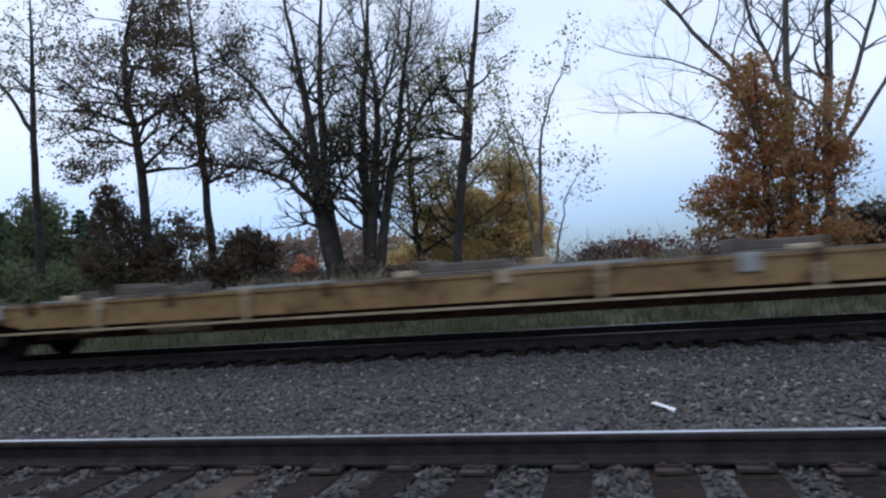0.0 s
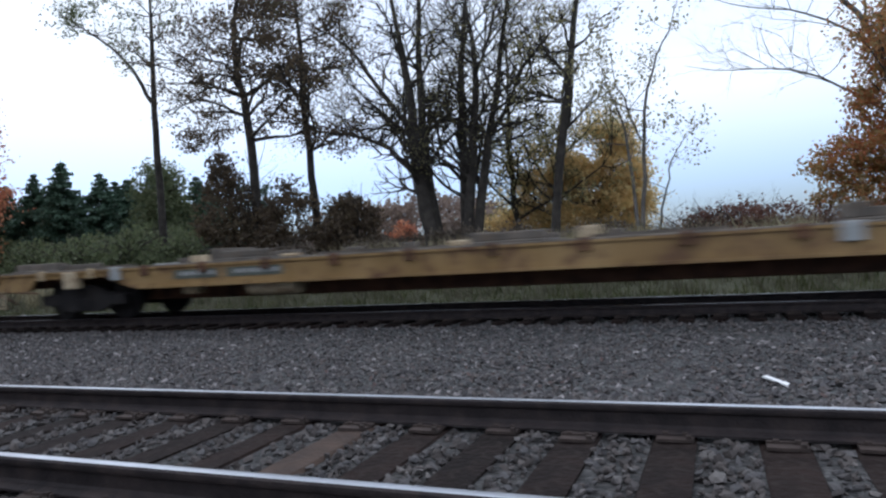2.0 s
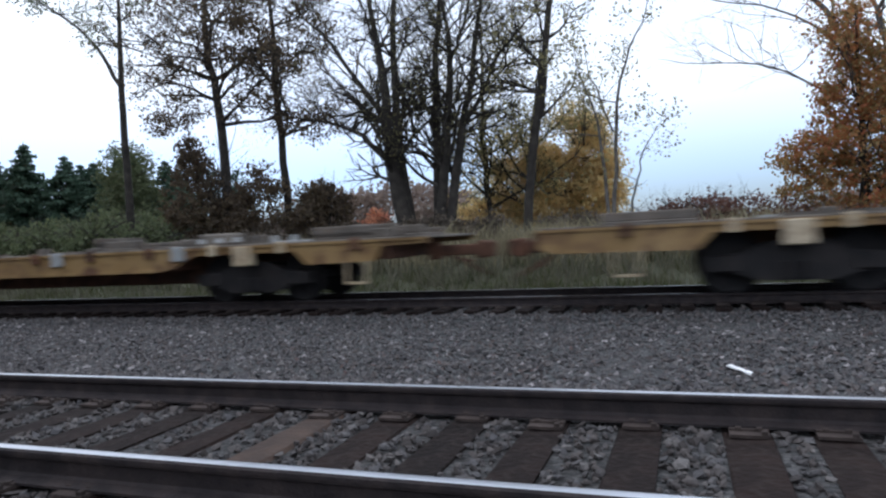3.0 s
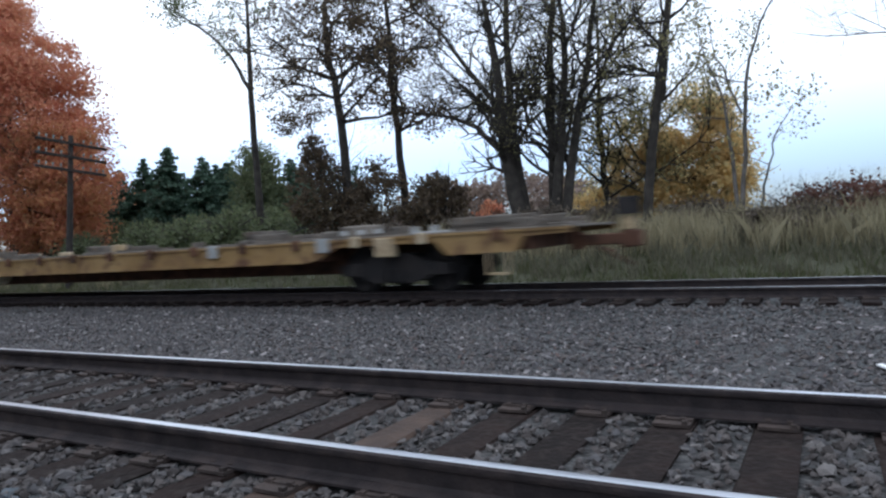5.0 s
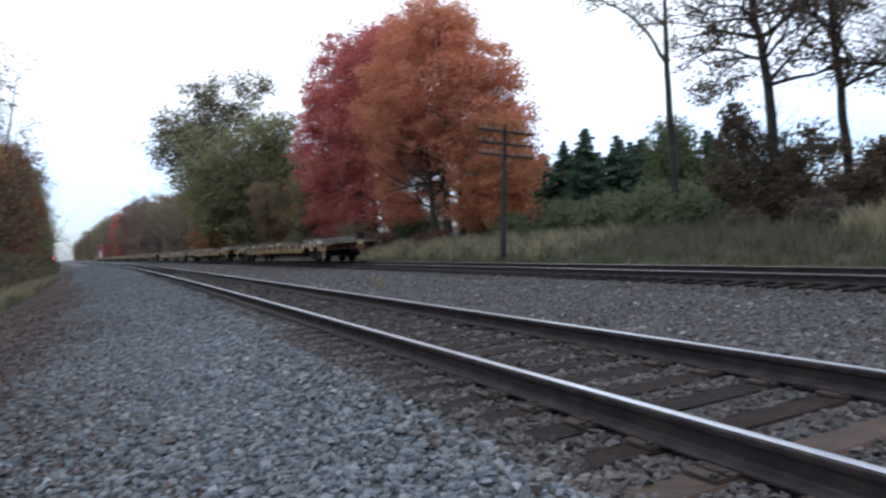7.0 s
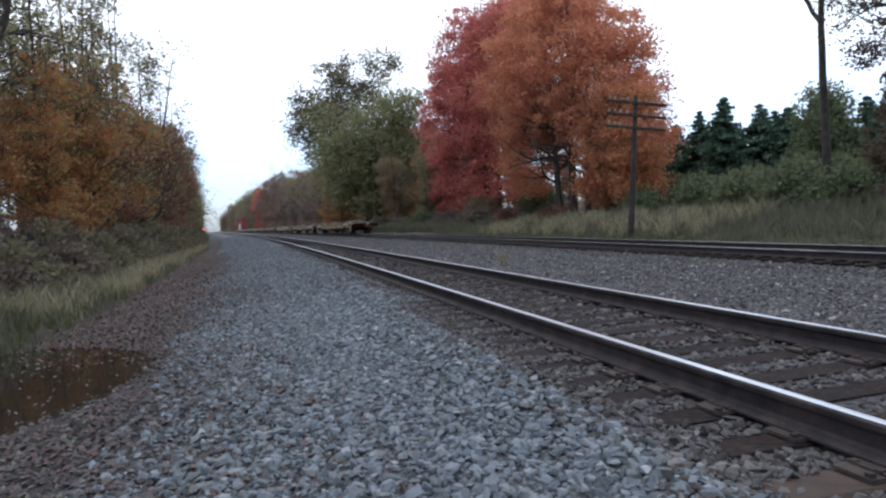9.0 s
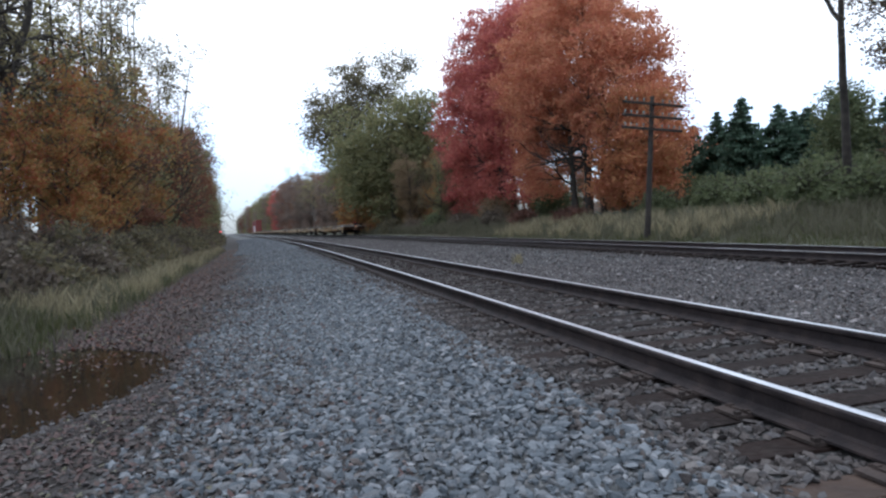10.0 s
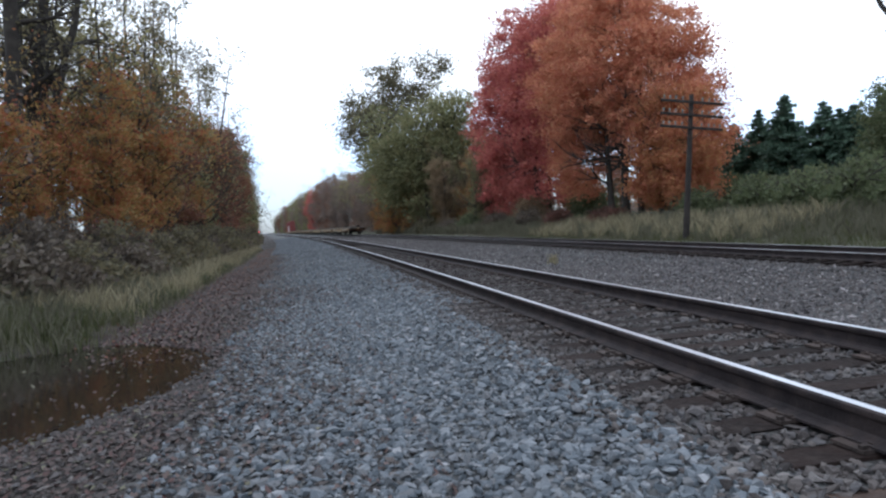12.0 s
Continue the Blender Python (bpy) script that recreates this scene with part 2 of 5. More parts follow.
LITTER = leaf("fallen_leaf", [(0.0284, 0.0179, 0.016), (0.0528, 0.0337, 0.029), (0.0895, 0.06, 0.0521), (0.0568, 0.0225, 0.0194), (0.163, 0.124, 0.113)], 0.1)


# ---------------------------------------------------------------- helpers of mesh
def bend(y):
    """How far the line has swung towards -x at y: straight at first, a wide curve, then straight on."""
    if y <= 5:
        return 0.0
    d = min(y, 115.0) - 5.0
    return -0.062 * d * d / 220.0 - 0.062 * max(0.0, y - 115.0)


def heading(y):
    return 0.062 * min(max(y - 5.0, 0.0), 110.0) / 110.0


def arrays(name, verts, faces, material, smooth=False):
    """A mesh from numpy arrays; faces all of one size."""
    me = bpy.data.meshes.new(name)
    verts, faces = np.asarray(verts, np.float32).reshape(-1, 3), np.asarray(faces, np.int32)
    n, k = faces.shape
    me.vertices.add(len(verts))
    me.vertices.foreach_set("co", verts.ravel())
    me.loops.add(n * k)
    me.loops.foreach_set("vertex_index", faces.ravel())
    me.polygons.add(n)
    me.polygons.foreach_set("loop_start", np.arange(0, n * k, k, dtype=np.int32))
    me.polygons.foreach_set("use_smooth", np.full(n, smooth))
    me.update(calc_edges=True)
    me.materials.append(material)
    return me


def part(name, data, material, parent, label=""):
    """A mesh, or a bmesh, as one object under a thing or a part."""
    if isinstance(data, bmesh.types.BMesh):
        me = bpy.data.meshes.new(name)
        data.to_mesh(me)
        data.free()
        me.materials.append(material)
    else:
        me = data
    ob = new(name, me)
    ob.parent = parent
    if label:
        tagged(ob, label)
    return ob


def box(bm, x0, x1, y0, y1, z0, z1, bevel=0.0):
    r = bmesh.ops.create_cube(bm, size=1.0, matrix=Matrix.Translation(((x0 + x1) / 2, (y0 + y1) / 2, (z0 + z1) / 2)) @ Matrix.Diagonal((x1 - x0, y1 - y0, z1 - z0, 1)))
    if bevel:
        edges = list({e for v in r["verts"] for e in v.link_edges})
        bmesh.ops.bevel(bm, geom=edges, offset=bevel, segments=1, affect="EDGES", profile=0.5)
    return bm


def boxes(*specs, bevel=0.0):
    bm = bmesh.new()
    for s in specs:
        box(bm, *s, bevel=bevel)
    return bm


def cyl(bm, r0, r1, length, m, seg=16):
    bmesh.ops.create_cone(bm, cap_ends=True, segments=seg, radius1=r0, radius2=r1, depth=length, matrix=m)
    return bm


def extrude_profile(bm, pts, y0, y1, along="y"):
    """A closed outline in x and z, drawn out from y0 to y1."""
    a = [bm.verts.new((x, y0, z)) for x, z in pts]
    b = [bm.verts.new((x, y1, z)) for x, z in pts]
    k = len(pts)
    for i in range(k):
        bm.faces.new((a[i], a[(i + 1) % k], b[(i + 1) % k], b[i]))
    bm.faces.new(a[::-1])
    bm.faces.new(b)
    bmesh.ops.recalc_face_normals(bm, faces=bm.faces)
    return bm


# ---------------------------------------------------------------- ground
U = [-400, -60, -14, -8, -5, -3.4, -2.4, -1.5, -0.6, 0.4, 1.2, 1.75, 2.0, 2.6, 4.0, 4.6, 4.9, 5.6, 7.5, 9.6, 10.2, 10.5, 13.6, 14.0, 15.2, 17.0, 20.0, 24.0, 30.0, 45.0, 120.0, 700.0]
Z = [0.2, 0.0, -0.1, -0.25, -0.35, -0.48, -0.52, -0.46, -0.4, -0.35, -0.29, -0.195, -0.195, -0.197, -0.197, -0.195, -0.23, -0.35, -0.47, -0.5, -0.46, -0.4, -0.4, -0.44, -0.66, -0.62, -0.1, 0.7, 0.95, 1.1, 1.5, 4.0]


def ground_z(u, y):
    z = np.interp(u, U, Z)
    dip = np.exp(-((u + 2.7) / 1.87) ** 2 - ((y - 8.0) / 2.0) ** 2)
    return z - 0.235 * dip


us = np.unique(np.concatenate([np.arange(-12, 18, 0.25), np.arange(18, 34, 1.0), np.array(U), np.array([-200, -120, -90, -40, -30, -20, 55, 70, 90, 180, 300, 450])]))
ys = np.unique(np.concatenate([np.arange(-16, 40, 0.4), np.arange(40, 120, 2.0), np.arange(120, 400, 20.0), np.array([-600, -300, -120, -60, -40, -30, -24, -20, 500, 700, 1000, 1500, 2200])]))
gu, gy = np.meshgrid(us, ys)
gz = ground_z(gu, gy)
near = (np.abs(gu) < 40) & (gy < 60)
wob = np.array([noise.noise((a * 0.9, b * 0.9, 0.0)) for a, b in zip(gu.ravel(), gy.ravel())]).reshape(gu.shape)
rough_amt = np.where((gu > 1.6) & (gu < 4.9), 0.008, np.where((gu > 10) & (gu < 14), 0.01, np.where(gu > 15, 0.09, np.where(gu < -3, 0.06, 0.025))))
gz = gz + np.where(near, wob * rough_amt, 0)
gx = gu + np.vectorize(bend)(gy)
nu, ny = len(us), len(ys)
idx = np.arange(nu * ny).reshape(ny, nu)
gf = np.stack([idx[:-1, :-1], idx[:-1, 1:], idx[1:, 1:], idx[1:, :-1]], -1).reshape(-1, 4)


def ground_material():
    """Grey gravel by the tracks, brown soil with litter at the ditch, grassy earth beyond; parted by the distance from the line."""
    m = bpy.data.materials.new("gravel_and_soil")
    m.use_nodes = True
    n, l = m.node_tree.nodes, m.node_tree.links
    b = n["Principled BSDF"]
    b.inputs["Roughness"].default_value = 0.92
    at = n.new("ShaderNodeAttribute")
    at.attribute_name = "earth"
    tc = n.new("ShaderNodeTexCoord")

    def tex(kind, scale):
        t = n.new(kind)
        t.inputs["Scale"].default_value = scale
        l.new(tc.outputs["Object"], t.inputs["Vector"])
        return t

    def ramp(src, *els):
        r = n.new("ShaderNodeValToRGB")
        while len(r.color_ramp.elements) < len(els):
            r.color_ramp.elements.new(0.5)
        for e, (p, c) in zip(r.color_ramp.elements, els):
            e.position, e.color = p, (*c, 1)
        l.new(src, r.inputs[0])
        return r.outputs[0]

    def mixc(fac, a, c, mode="MIX"):
        x = n.new("ShaderNodeMix")
        x.data_type, x.blend_type = "RGBA", mode
        if isinstance(fac, float):
            x.inputs[0].default_value = fac
        else:
            l.new(fac, x.inputs[0])
        l.new(a, x.inputs[6])
        l.new(c, x.inputs[7])
        return x.outputs[2]

    vor = tex("ShaderNodeTexVoronoi", 24.0)
    big = tex("ShaderNodeTexNoise", 0.9)
    fine = tex("ShaderNodeTexNoise", 28.0)
    vsep = n.new("ShaderNodeSeparateColor")
    l.new(vor.outputs["Color"], vsep.inputs[0])
    gravel = ramp(vsep.outputs[0], (0.0, (0.022, 0.024, 0.026)), (0.35, (0.042, 0.045, 0.048)), (0.75, (0.072, 0.076, 0.078)), (1.0, (0.18, 0.18, 0.18)))
    tone = ramp(big.outputs["Fac"], (0.3, (0.75, 0.73, 0.7)), (0.7, (1.05, 1.05, 1.05)))
    gravel = mixc(1.0, gravel, tone, "MULTIPLY")
    soil = ramp(fine.outputs["Fac"], (0.3, (0.01, 0.008, 0.007)), (0.55, (0.024, 0.018, 0.015)), (0.75, (0.05, 0.039, 0.032)))
    turf = ramp(fine.outputs["Fac"], (0.3, (0.025, 0.026, 0.015)), (0.5, (0.05, 0.055, 0.027)), (0.7, (0.095, 0.085, 0.05)))
    s = n.new("ShaderNodeSeparateColor")
    l.new(at.outputs["Color"], s.inputs[0])
    col = mixc(s.outputs[0], gravel, soil)
    col = mixc(s.outputs[1], col, turf)
    l.new(col, b.inputs["Base Color"])
    bp = n.new("ShaderNodeBump")
    bp.inputs["Strength"].default_value, bp.inputs["Distance"].default_value, bp.invert = 0.9, 0.03, True
    l.new(vor.outputs["Distance"], bp.inputs["Height"])
    l.new(bp.outputs[0], b.inputs["Normal"])
    return m


GROUND = ground_material()
gm = arrays("ground", np.stack([gx, gy, gz], -1), gf, GROUND, True)
att = gm.color_attributes.new("earth", "FLOAT_COLOR", "POINT")
fu = gu + 0.35 * wob + 0.25 * np.sin(gy * 0.7)
soil_w = np.clip(2.2 - np.abs(fu + 2.5) / 1.0, 0, 1) * 1.3
soil_w = np.maximum(soil_w, np.where((gu > 2.0) & (gu < 4.6), 0.55, np.where((gu > 5) & (gu < 10.5), 0.25 + 0.3 * wob, 0)))
turf_w = np.clip((-3.3 - fu) / 0.6, 0, 1) + np.clip((fu - 14.9) / 0.6, 0, 1)
ear = np.stack([np.clip(soil_w, 0, 1), np.clip(turf_w, 0, 1), 0 * gu, 0 * gu + 1], -1).astype(np.float32)
att.data.foreach_set("color", ear.ravel())
ground = tagged(new("ground", gm), "grey gravel trackside with a leaf-strewn ditch and grassy banks", "ground", kind="structure")


# ---------------------------------------------------------------- tracks
RAIL = [(-0.07, -0.162), (0.07, -0.162), (0.07, -0.15), (0.02, -0.134), (0.01, -0.12), (0.01, -0.055), (0.033, -0.042), (0.036, -0.028), (0.036, -0.012), (0.026, -0.0015), (0.012, 0.0), (-0.012, 0.0), (-0.026, -0.0015), (-0.036, -0.012), (-0.036, -0.028), (-0.033, -0.042), (-0.01, -0.055), (-0.01, -0.12), (-0.02, -0.134), (-0.07, -0.15)]


def rail_mesh(x, z, y0, y1):
    """A rail that follows the line; the running surface is bright, the rest rusted."""
    yy = np.unique(np.concatenate([np.array([y0, -30.0, 5.0]), np.arange(8, 100, 4.0), np.array([y1])]))
    k, v, f = len(RAIL), [], []
    for y in yy:
        v += [(x + bend(y) + px, y, z + pz) for px, pz in RAIL]
    for i in range(len(yy) - 1):
        f += [(i * k + j, (i + 1) * k + j, (i + 1) * k + (j + 1) % k, i * k + (j + 1) % k) for j in range(k)]
    me = arrays("rail", v, f, RAIL_SIDE)
    me.materials.append(RAIL_TOP)
    for p in me.polygons:
        if p.index % k in (9, 10, 11):
            p.material_index = 1
    return me


XA, XB, XC, XD, ZFAR = 2.52, 4.025, 11.3, 12.805, -0.16


def tie_mesh(seed):
    rng = random.Random(seed)
    bm = box(bmesh.new(), -1.29, 1.29, -0.12, 0.12, -0.4, 0.0, bevel=0.012)
    for v in bm.verts:
        v.co += Vector((rng.uniform(-0.02, 0.02), rng.uniform(-0.012, 0.012), rng.uniform(-0.012, 0.0)))
    me = bpy.data.meshes.new("tie")
    bm.to_mesh(me)
    bm.free()
    return me


def plate_mesh():
    """A tie plate with shoulders, four spikes and a rail anchor at its side."""
    bm = boxes((-0.17, 0.17, -0.095, 0.095, -0.004, 0.013), (-0.1, -0.08, -0.095, 0.095, 0.013, 0.024), (0.08, 0.1, -0.095, 0.095, 0.013, 0.024))
    for sx_, sy_ in ((-0.09, -0.06), (-0.09, 0.06), (0.09, 0.05), (0.09, -0.05), (0.15, 0.07), (-0.15, -0.07)):
        box(bm, sx_ - 0.014, sx_ + 0.014, sy_ - 0.014, sy_ + 0.014, 0.012, 0.032)
    me = bpy.data.meshes.new("tie_plate")
    bm.to_mesh(me)
    bm.free()
    me.materials.append(PLATE)
    return me


TIES = [tie_mesh(k) for k in range(5)]
for k, me in enumerate(TIES):
    me.materials.append(WOOD_TIE)
NEW_TIE = tie_mesh(9)
NEW_TIE.materials.append(WOOD_NEW)
PLATE_ME = plate_mesh()


def track(name, label, x0, z, first, pitch, count, plated, light, fixed):
    """Two rails on ties; the ties from `first` on, then more of them joined far off."""
    rng = random.Random(int(x0 * 10))
    t = tagged(new(name), label, "railway track", kind="structure")
    for x in (x0 - 0.7525, x0 + 0.7525):
        part("rail", rail_mesh(x, z, -250.0, 700.0), RAIL_SIDE, t)
    for k in range(count):
        y = fixed.get(k, first + k * pitch + rng.uniform(-0.03, 0.03))
        o = part("tie", NEW_TIE if k in light else rng.choice(TIES), WOOD_TIE, t)
        o.matrix_local = pose(x0 + bend(y) + rng.uniform(-0.05, 0.05), y, z - 0.176, 0, 0, math.degrees(heading(y)) + rng.uniform(-1.0, 1.0))
        if k in plated:
            for x in (x0 - 0.7525, x0 + 0.7525):
                q = part("tie_plate", PLATE_ME, PLATE, o)
                q.matrix_local = pose(x - x0, 0, 0.003, 0, 0, 180 * (x > x0))
    # the run beyond, both ways
    v, f = [], []
    far = [first + k * pitch for k in range(count, count + 420)] + [first - k * pitch for k in range(1, 60)]
    for y in far:
        c, b = x0 + bend(y), len(v)
        v += [(c + a * 1.29, y + w * 0.115, z - 0.176 - d) for d in (0.3, 0) for a, w in ((-1, -1), (1, -1), (1, 1), (-1, 1))]
        f += [(b + 4, b + 5, b + 6, b + 7), (b, b + 1, b + 5, b + 4), (b + 1, b + 2, b + 6, b + 5), (b + 2, b + 3, b + 7, b + 6), (b + 3, b, b + 4, b + 7)]
    tagged(part("far_ties", arrays("far_ties", v, f, WOOD_TIE), WOOD_TIE, t), kind="stuff")
    return t


XM, XF = (XA + XB) / 2, (XC + XD) / 2
Y_TIE = 0.25 - 12 * 0.475
NEAR_TIES = {10: -0.703, 11: -0.3, 12: 0.237, 13: 0.75, 14: 1.206, 15: 1.676, 16: 2.164}
track("track_near", "railway track with shiny worn rails on dark creosoted wooden ties", XM, 0.0, Y_TIE, 0.475, 150, range(0, 60), (16,), NEAR_TIES)
track("track_far", "second railway track with dark rails on a gravel bed", XF, ZFAR, -6.0, 0.495, 120, range(0, 60), (), {})


# ---------------------------------------------------------------- flat cars
def truck_parts(parent, y):
    """A four-wheel bogie with its side frames, springs and two wheelsets."""
    bm = bmesh.new()
    for s in (-1, 1):
        prof = [(-1.25, 0.36), (-1.25, 0.56), (-0.7, 0.62), (-0.35, 0.78), (0.35, 0.78), (0.7, 0.62), (1.25, 0.56), (1.25, 0.36), (0.9, 0.34), (0.45, 0.2), (-0.45, 0.2), (-0.9, 0.34)]
        x0, x1 = s * 0.96, s * 1.12
        a = [bm.verts.new((x0, py, pz)) for py, pz in prof]
        b = [bm.verts.new((x1, py, pz)) for py, pz in prof]
        k = len(prof)
        for i in range(k):
            bm.faces.new((a[i], a[(i + 1) % k], b[(i + 1) % k], b[i]))
        bm.faces.new(a)
        bm.faces.new(b)
        for yy in (-0.89, 0.89):
            box(bm, min(s * 1.0, s * 1.16), max(s * 1.0, s * 1.16), yy - 0.14, yy + 0.14, 0.33, 0.6, bevel=0.03)
        for yy in (-0.16, 0.0, 0.16):
            cyl(bm, 0.065, 0.065, 0.24, Matrix.Translation((s * 1.13, yy, 0.36)), 8)
    box(bm, -1.05, 1.05, -0.22, 0.22, 0.5, 0.76, bevel=0.02)
    bmesh.ops.recalc_face_normals(bm, faces=bm.faces)
    t = part("truck", bm, DARK, parent, "grimy black cast steel bogie")
    t.location = (0, y, 0)
    for yy in (-0.89, 0.89):
        w = bmesh.new()
        turn = pose(0, 0, 0, 0, 90, 0)
        cyl(w, 0.075, 0.075, 2.2, turn, 10)
        for s in (-1, 1):
            cyl(w, 0.46, 0.44, 0.13, pose(s * 0.76, 0, 0, 0, 90 * s, 0), 28)
            cyl(w, 0.49, 0.49, 0.03, pose(s * 0.69, 0, 0, 0, 90, 0), 28)
            cyl(w, 0.14, 0.14, 0.2, pose(s * 0.8, 0, 0, 0, 90, 0), 12)
            for a in range(4):
                box(w, *sorted((s * 0.825, s * 0.85)), -0.03 + 0.3 * math.cos(a * 1.57), 0.03 + 0.3 * math.cos(a * 1.57), -0.03 + 0.3 * math.sin(a * 1.57), 0.03 + 0.3 * math.sin(a * 1.57))
        o = part("wheelset", w, DARK, t)
        o.location = (0, yy, 0.46)


def coupler(parent, s):
    bm = boxes((-0.09, 0.09, 12.9, 13.85, 0.72, 0.92), (-0.16, 0.1, 13.8, 14.05, 0.66, 0.98), (0.0, 0.17, 13.98, 14.2, 0.68, 0.96), (-0.2, 0.2, 12.9, 13.1, 0.66, 0.99), bevel=0.02)
    cyl(bm, 0.025, 0.025, 0.7, pose(-0.35, 13.6, 0.5, 60, 0, 10), 8)
    cyl(bm, 0.02, 0.02, 1.5, pose(-0.75, 13.3, 0.62, 0, 84, 0), 8)
    c = part("coupler", bm, RUST, parent, "rusty knuckle coupler with its air hose")
    if s < 0:
        c.rotation_euler = (0, 0, math.pi)


def flat_car(label, variant):
    """A long low flat car: sills with stake pockets, arched over the bogies, with hitches and pedestals on its deck."""
    rng = random.Random(40 + variant)
    car = tagged(new("flat_car"), label, "railway car", "flat cars of the train")
    h, top, bot = 13.35, 1.13, 0.66
    rear, rear_truck = (12.9, 9.45) if variant == 0 else (13.35, 9.65)
    part("deck", boxes((-1.36, 1.36, -rear, h, top - 0.05, top), bevel=0.01), DECK, car, "worn brown deck plate")
    for s in (-1, 1):
        back = [(-rear, 0.8), (-rear + 0.2, 0.72)] if variant == 0 else [(-rear, 1.0), (-12.5, 0.97), (-12.35, 0.72)]
        pts = [(-rear, top - 0.055)] + back + [(-11.0, 0.7), (-10.75, 0.95), (-8.55, 0.95), (-8.1, 0.74), (-7.7, bot), (7.7, bot), (8.1, 0.74), (8.55, 0.95), (10.75, 0.95), (11.0, 0.7), (h - 0.2, 0.72), (h, 0.8), (h, top - 0.055)]
        bm = bmesh.new()
        a = [bm.verts.new((s * 1.33, y, z)) for y, z in pts]
        b = [bm.verts.new((s * 1.39, y, z)) for y, z in pts]
        k = len(pts)
        for i in range(k):
            bm.faces.new((a[i], a[(i + 1) % k], b[(i + 1) % k], b[i]))
        bm.faces.new(a)
        bm.faces.new(b)
        box(bm, *sorted((s * 1.3, s * 1.43)), -7.7, 7.7, bot, bot + 0.05)
        box(bm, *sorted((s * 1.3, s * 1.425)), -rear, h, top - 0.075, top - 0.03)
        bmesh.ops.recalc_face_normals(bm, faces=bm.faces)
        part("side_sill", bm, YELLOW, car, "yellow painted side sill streaked with rust")
        for k in range(17):
            y = -12.0 + k * 1.5
            part("stake_pocket", boxes(sorted((s * 1.39, s * 1.47)) + [y - 0.075, y + 0.075, 0.93, top + 0.012], bevel=0.01), YELLOW_B if rng.random() < 0.35 else RUST, car)
        for y, w in ((6.2, 1.1), (4.8, 1.3)) if variant else ():
            part("number_panel", boxes(sorted((s * 1.392, s * 1.4)) + [y - w / 2, y + w / 2, 0.82, 1.0]), PANEL, car, "dark painted panel of unreadable marks")
            for q in range(5):
                part("marking_bar", boxes(sorted((s * 1.4, s * 1.404)) + [y - w / 2 + 0.08 + q * w / 6, y - w / 2 + 0.08 + (q + 0.7) * w / 6, 0.88, 0.96]), PALE, car)
    part("centre_sill", boxes((-0.35, 0.35, -12.4, -9.0, 0.72, 1.07), (-0.35, 0.35, 9.0, 12.4, 0.72, 1.07), (-0.4, 0.4, -8.6, 8.6, 0.36, 1.075), bevel=0.03), RUST, car, "rust brown deep centre sill")
    for y in np.arange(-8, 8.1, 2.0).tolist():
        part("cross_bearer", boxes((-1.32, 1.32, y - 0.06, y + 0.06, 0.68, 1.07)), RUST, car)
    for s in (-1, 1):
        e = h if s > 0 else (rear if variant == 0 else 12.5)
        y0, y1 = sorted((s * e, s * (e + 0.1)))
        part("end_sill", boxes((-1.32, 1.32, y0, y1, 0.74, top - 0.06), bevel=0.02), RUST, car, "rust brown end sill")
        part("ladder_step", boxes((-1.42, -1.38, s * 12.0 - 0.2, s * 12.0 - 0.17, 0.35, 0.74), (-1.42, -1.38, s * 12.0 + 0.17, s * 12.0 + 0.2, 0.35, 0.74), (-1.43, -1.37, s * 12.0 - 0.2, s * 12.0 + 0.2, 0.33, 0.37)), YELLOW_B, car)
        coupler(car, s)
        bogie = 9.65 if s > 0 else rear_truck
        truck_parts(car, s * bogie)
        for x in (-1, 1):
            part("bolster_end", boxes(sorted((x * 1.25, x * 1.44)) + [s * bogie - 0.2, s * bogie + 0.2, 0.72, 1.09], bevel=0.02), YELLOW_B, car, "worn yellow bolster end over the bogie")
    for s in (-1, 1):
        for y in (-8.2, 8.3, -5.1):
            part("side_bracket", boxes(sorted((s * 1.39, s * 1.46)) + [y - 0.14, y + 0.14, 0.86, top + 0.01], bevel=0.01), PALE, car, "pale worn side bracket")
    tank = cyl(bmesh.new(), 0.2, 0.2, 1.1, pose(-1.0, 4.6, 0.62, 90, 0, 0), 14)
    part("air_reservoir", tank, YELLOW_B, car, "round yellow air reservoir")
    part("brake_valve", boxes((-1.2, -0.9, 6.4, 6.75, 0.5, 0.78), bevel=0.03), YELLOW_B, car)
    if variant == 0:
        # a pipe and straps hang along the side of the older car
        part("brake_pipe", boxes((-1.47, -1.43, -12.0, 12.0, 0.56, 0.6), *[(-1.47, -1.43, y - 0.04, y + 0.04, 0.58, 0.95) for y in (-11.0, -10.05, -9.0, -6, -3, 3, 6, 9.0, 10.05, 11.0)]), YELLOW_B, car)
    for y in (-11.9, -6.0, -0.3, 5.6, 11.7):
        y += rng.uniform(-0.4, 0.4)
        w = rng.uniform(0.6, 1.0)
        q = boxes((-0.7, 0.7, y - w, y + w, top, top + 0.05), (-0.6, -0.48, y - w, y + w * 0.9, top + 0.05, top + 0.2), (0.48, 0.6, y - w, y + w * 0.9, top + 0.05, top + 0.15), (-0.6, 0.6, y + w * 0.6, y + w, top + 0.05, top + rng.uniform(0.2, 0.3)), bevel=0.015)
        part("trailer_hitch", q, GREY_STEEL, car, "folded grey steel trailer hitch")
    # the bridge plates and locks that lie folded near the rear
    part("bridge_plate", boxes((-1.0, 0.2, -12.6, -10.9, top + 0.03, top + 0.13), (-0.9, 0.1, -12.5, -11.0, top + 0.13, top + 0.2), (-1.0, -0.9, -12.6, -10.9, top, top + 0.24), bevel=0.015), GREY_STEEL, car, "stacked grey bridge plates")
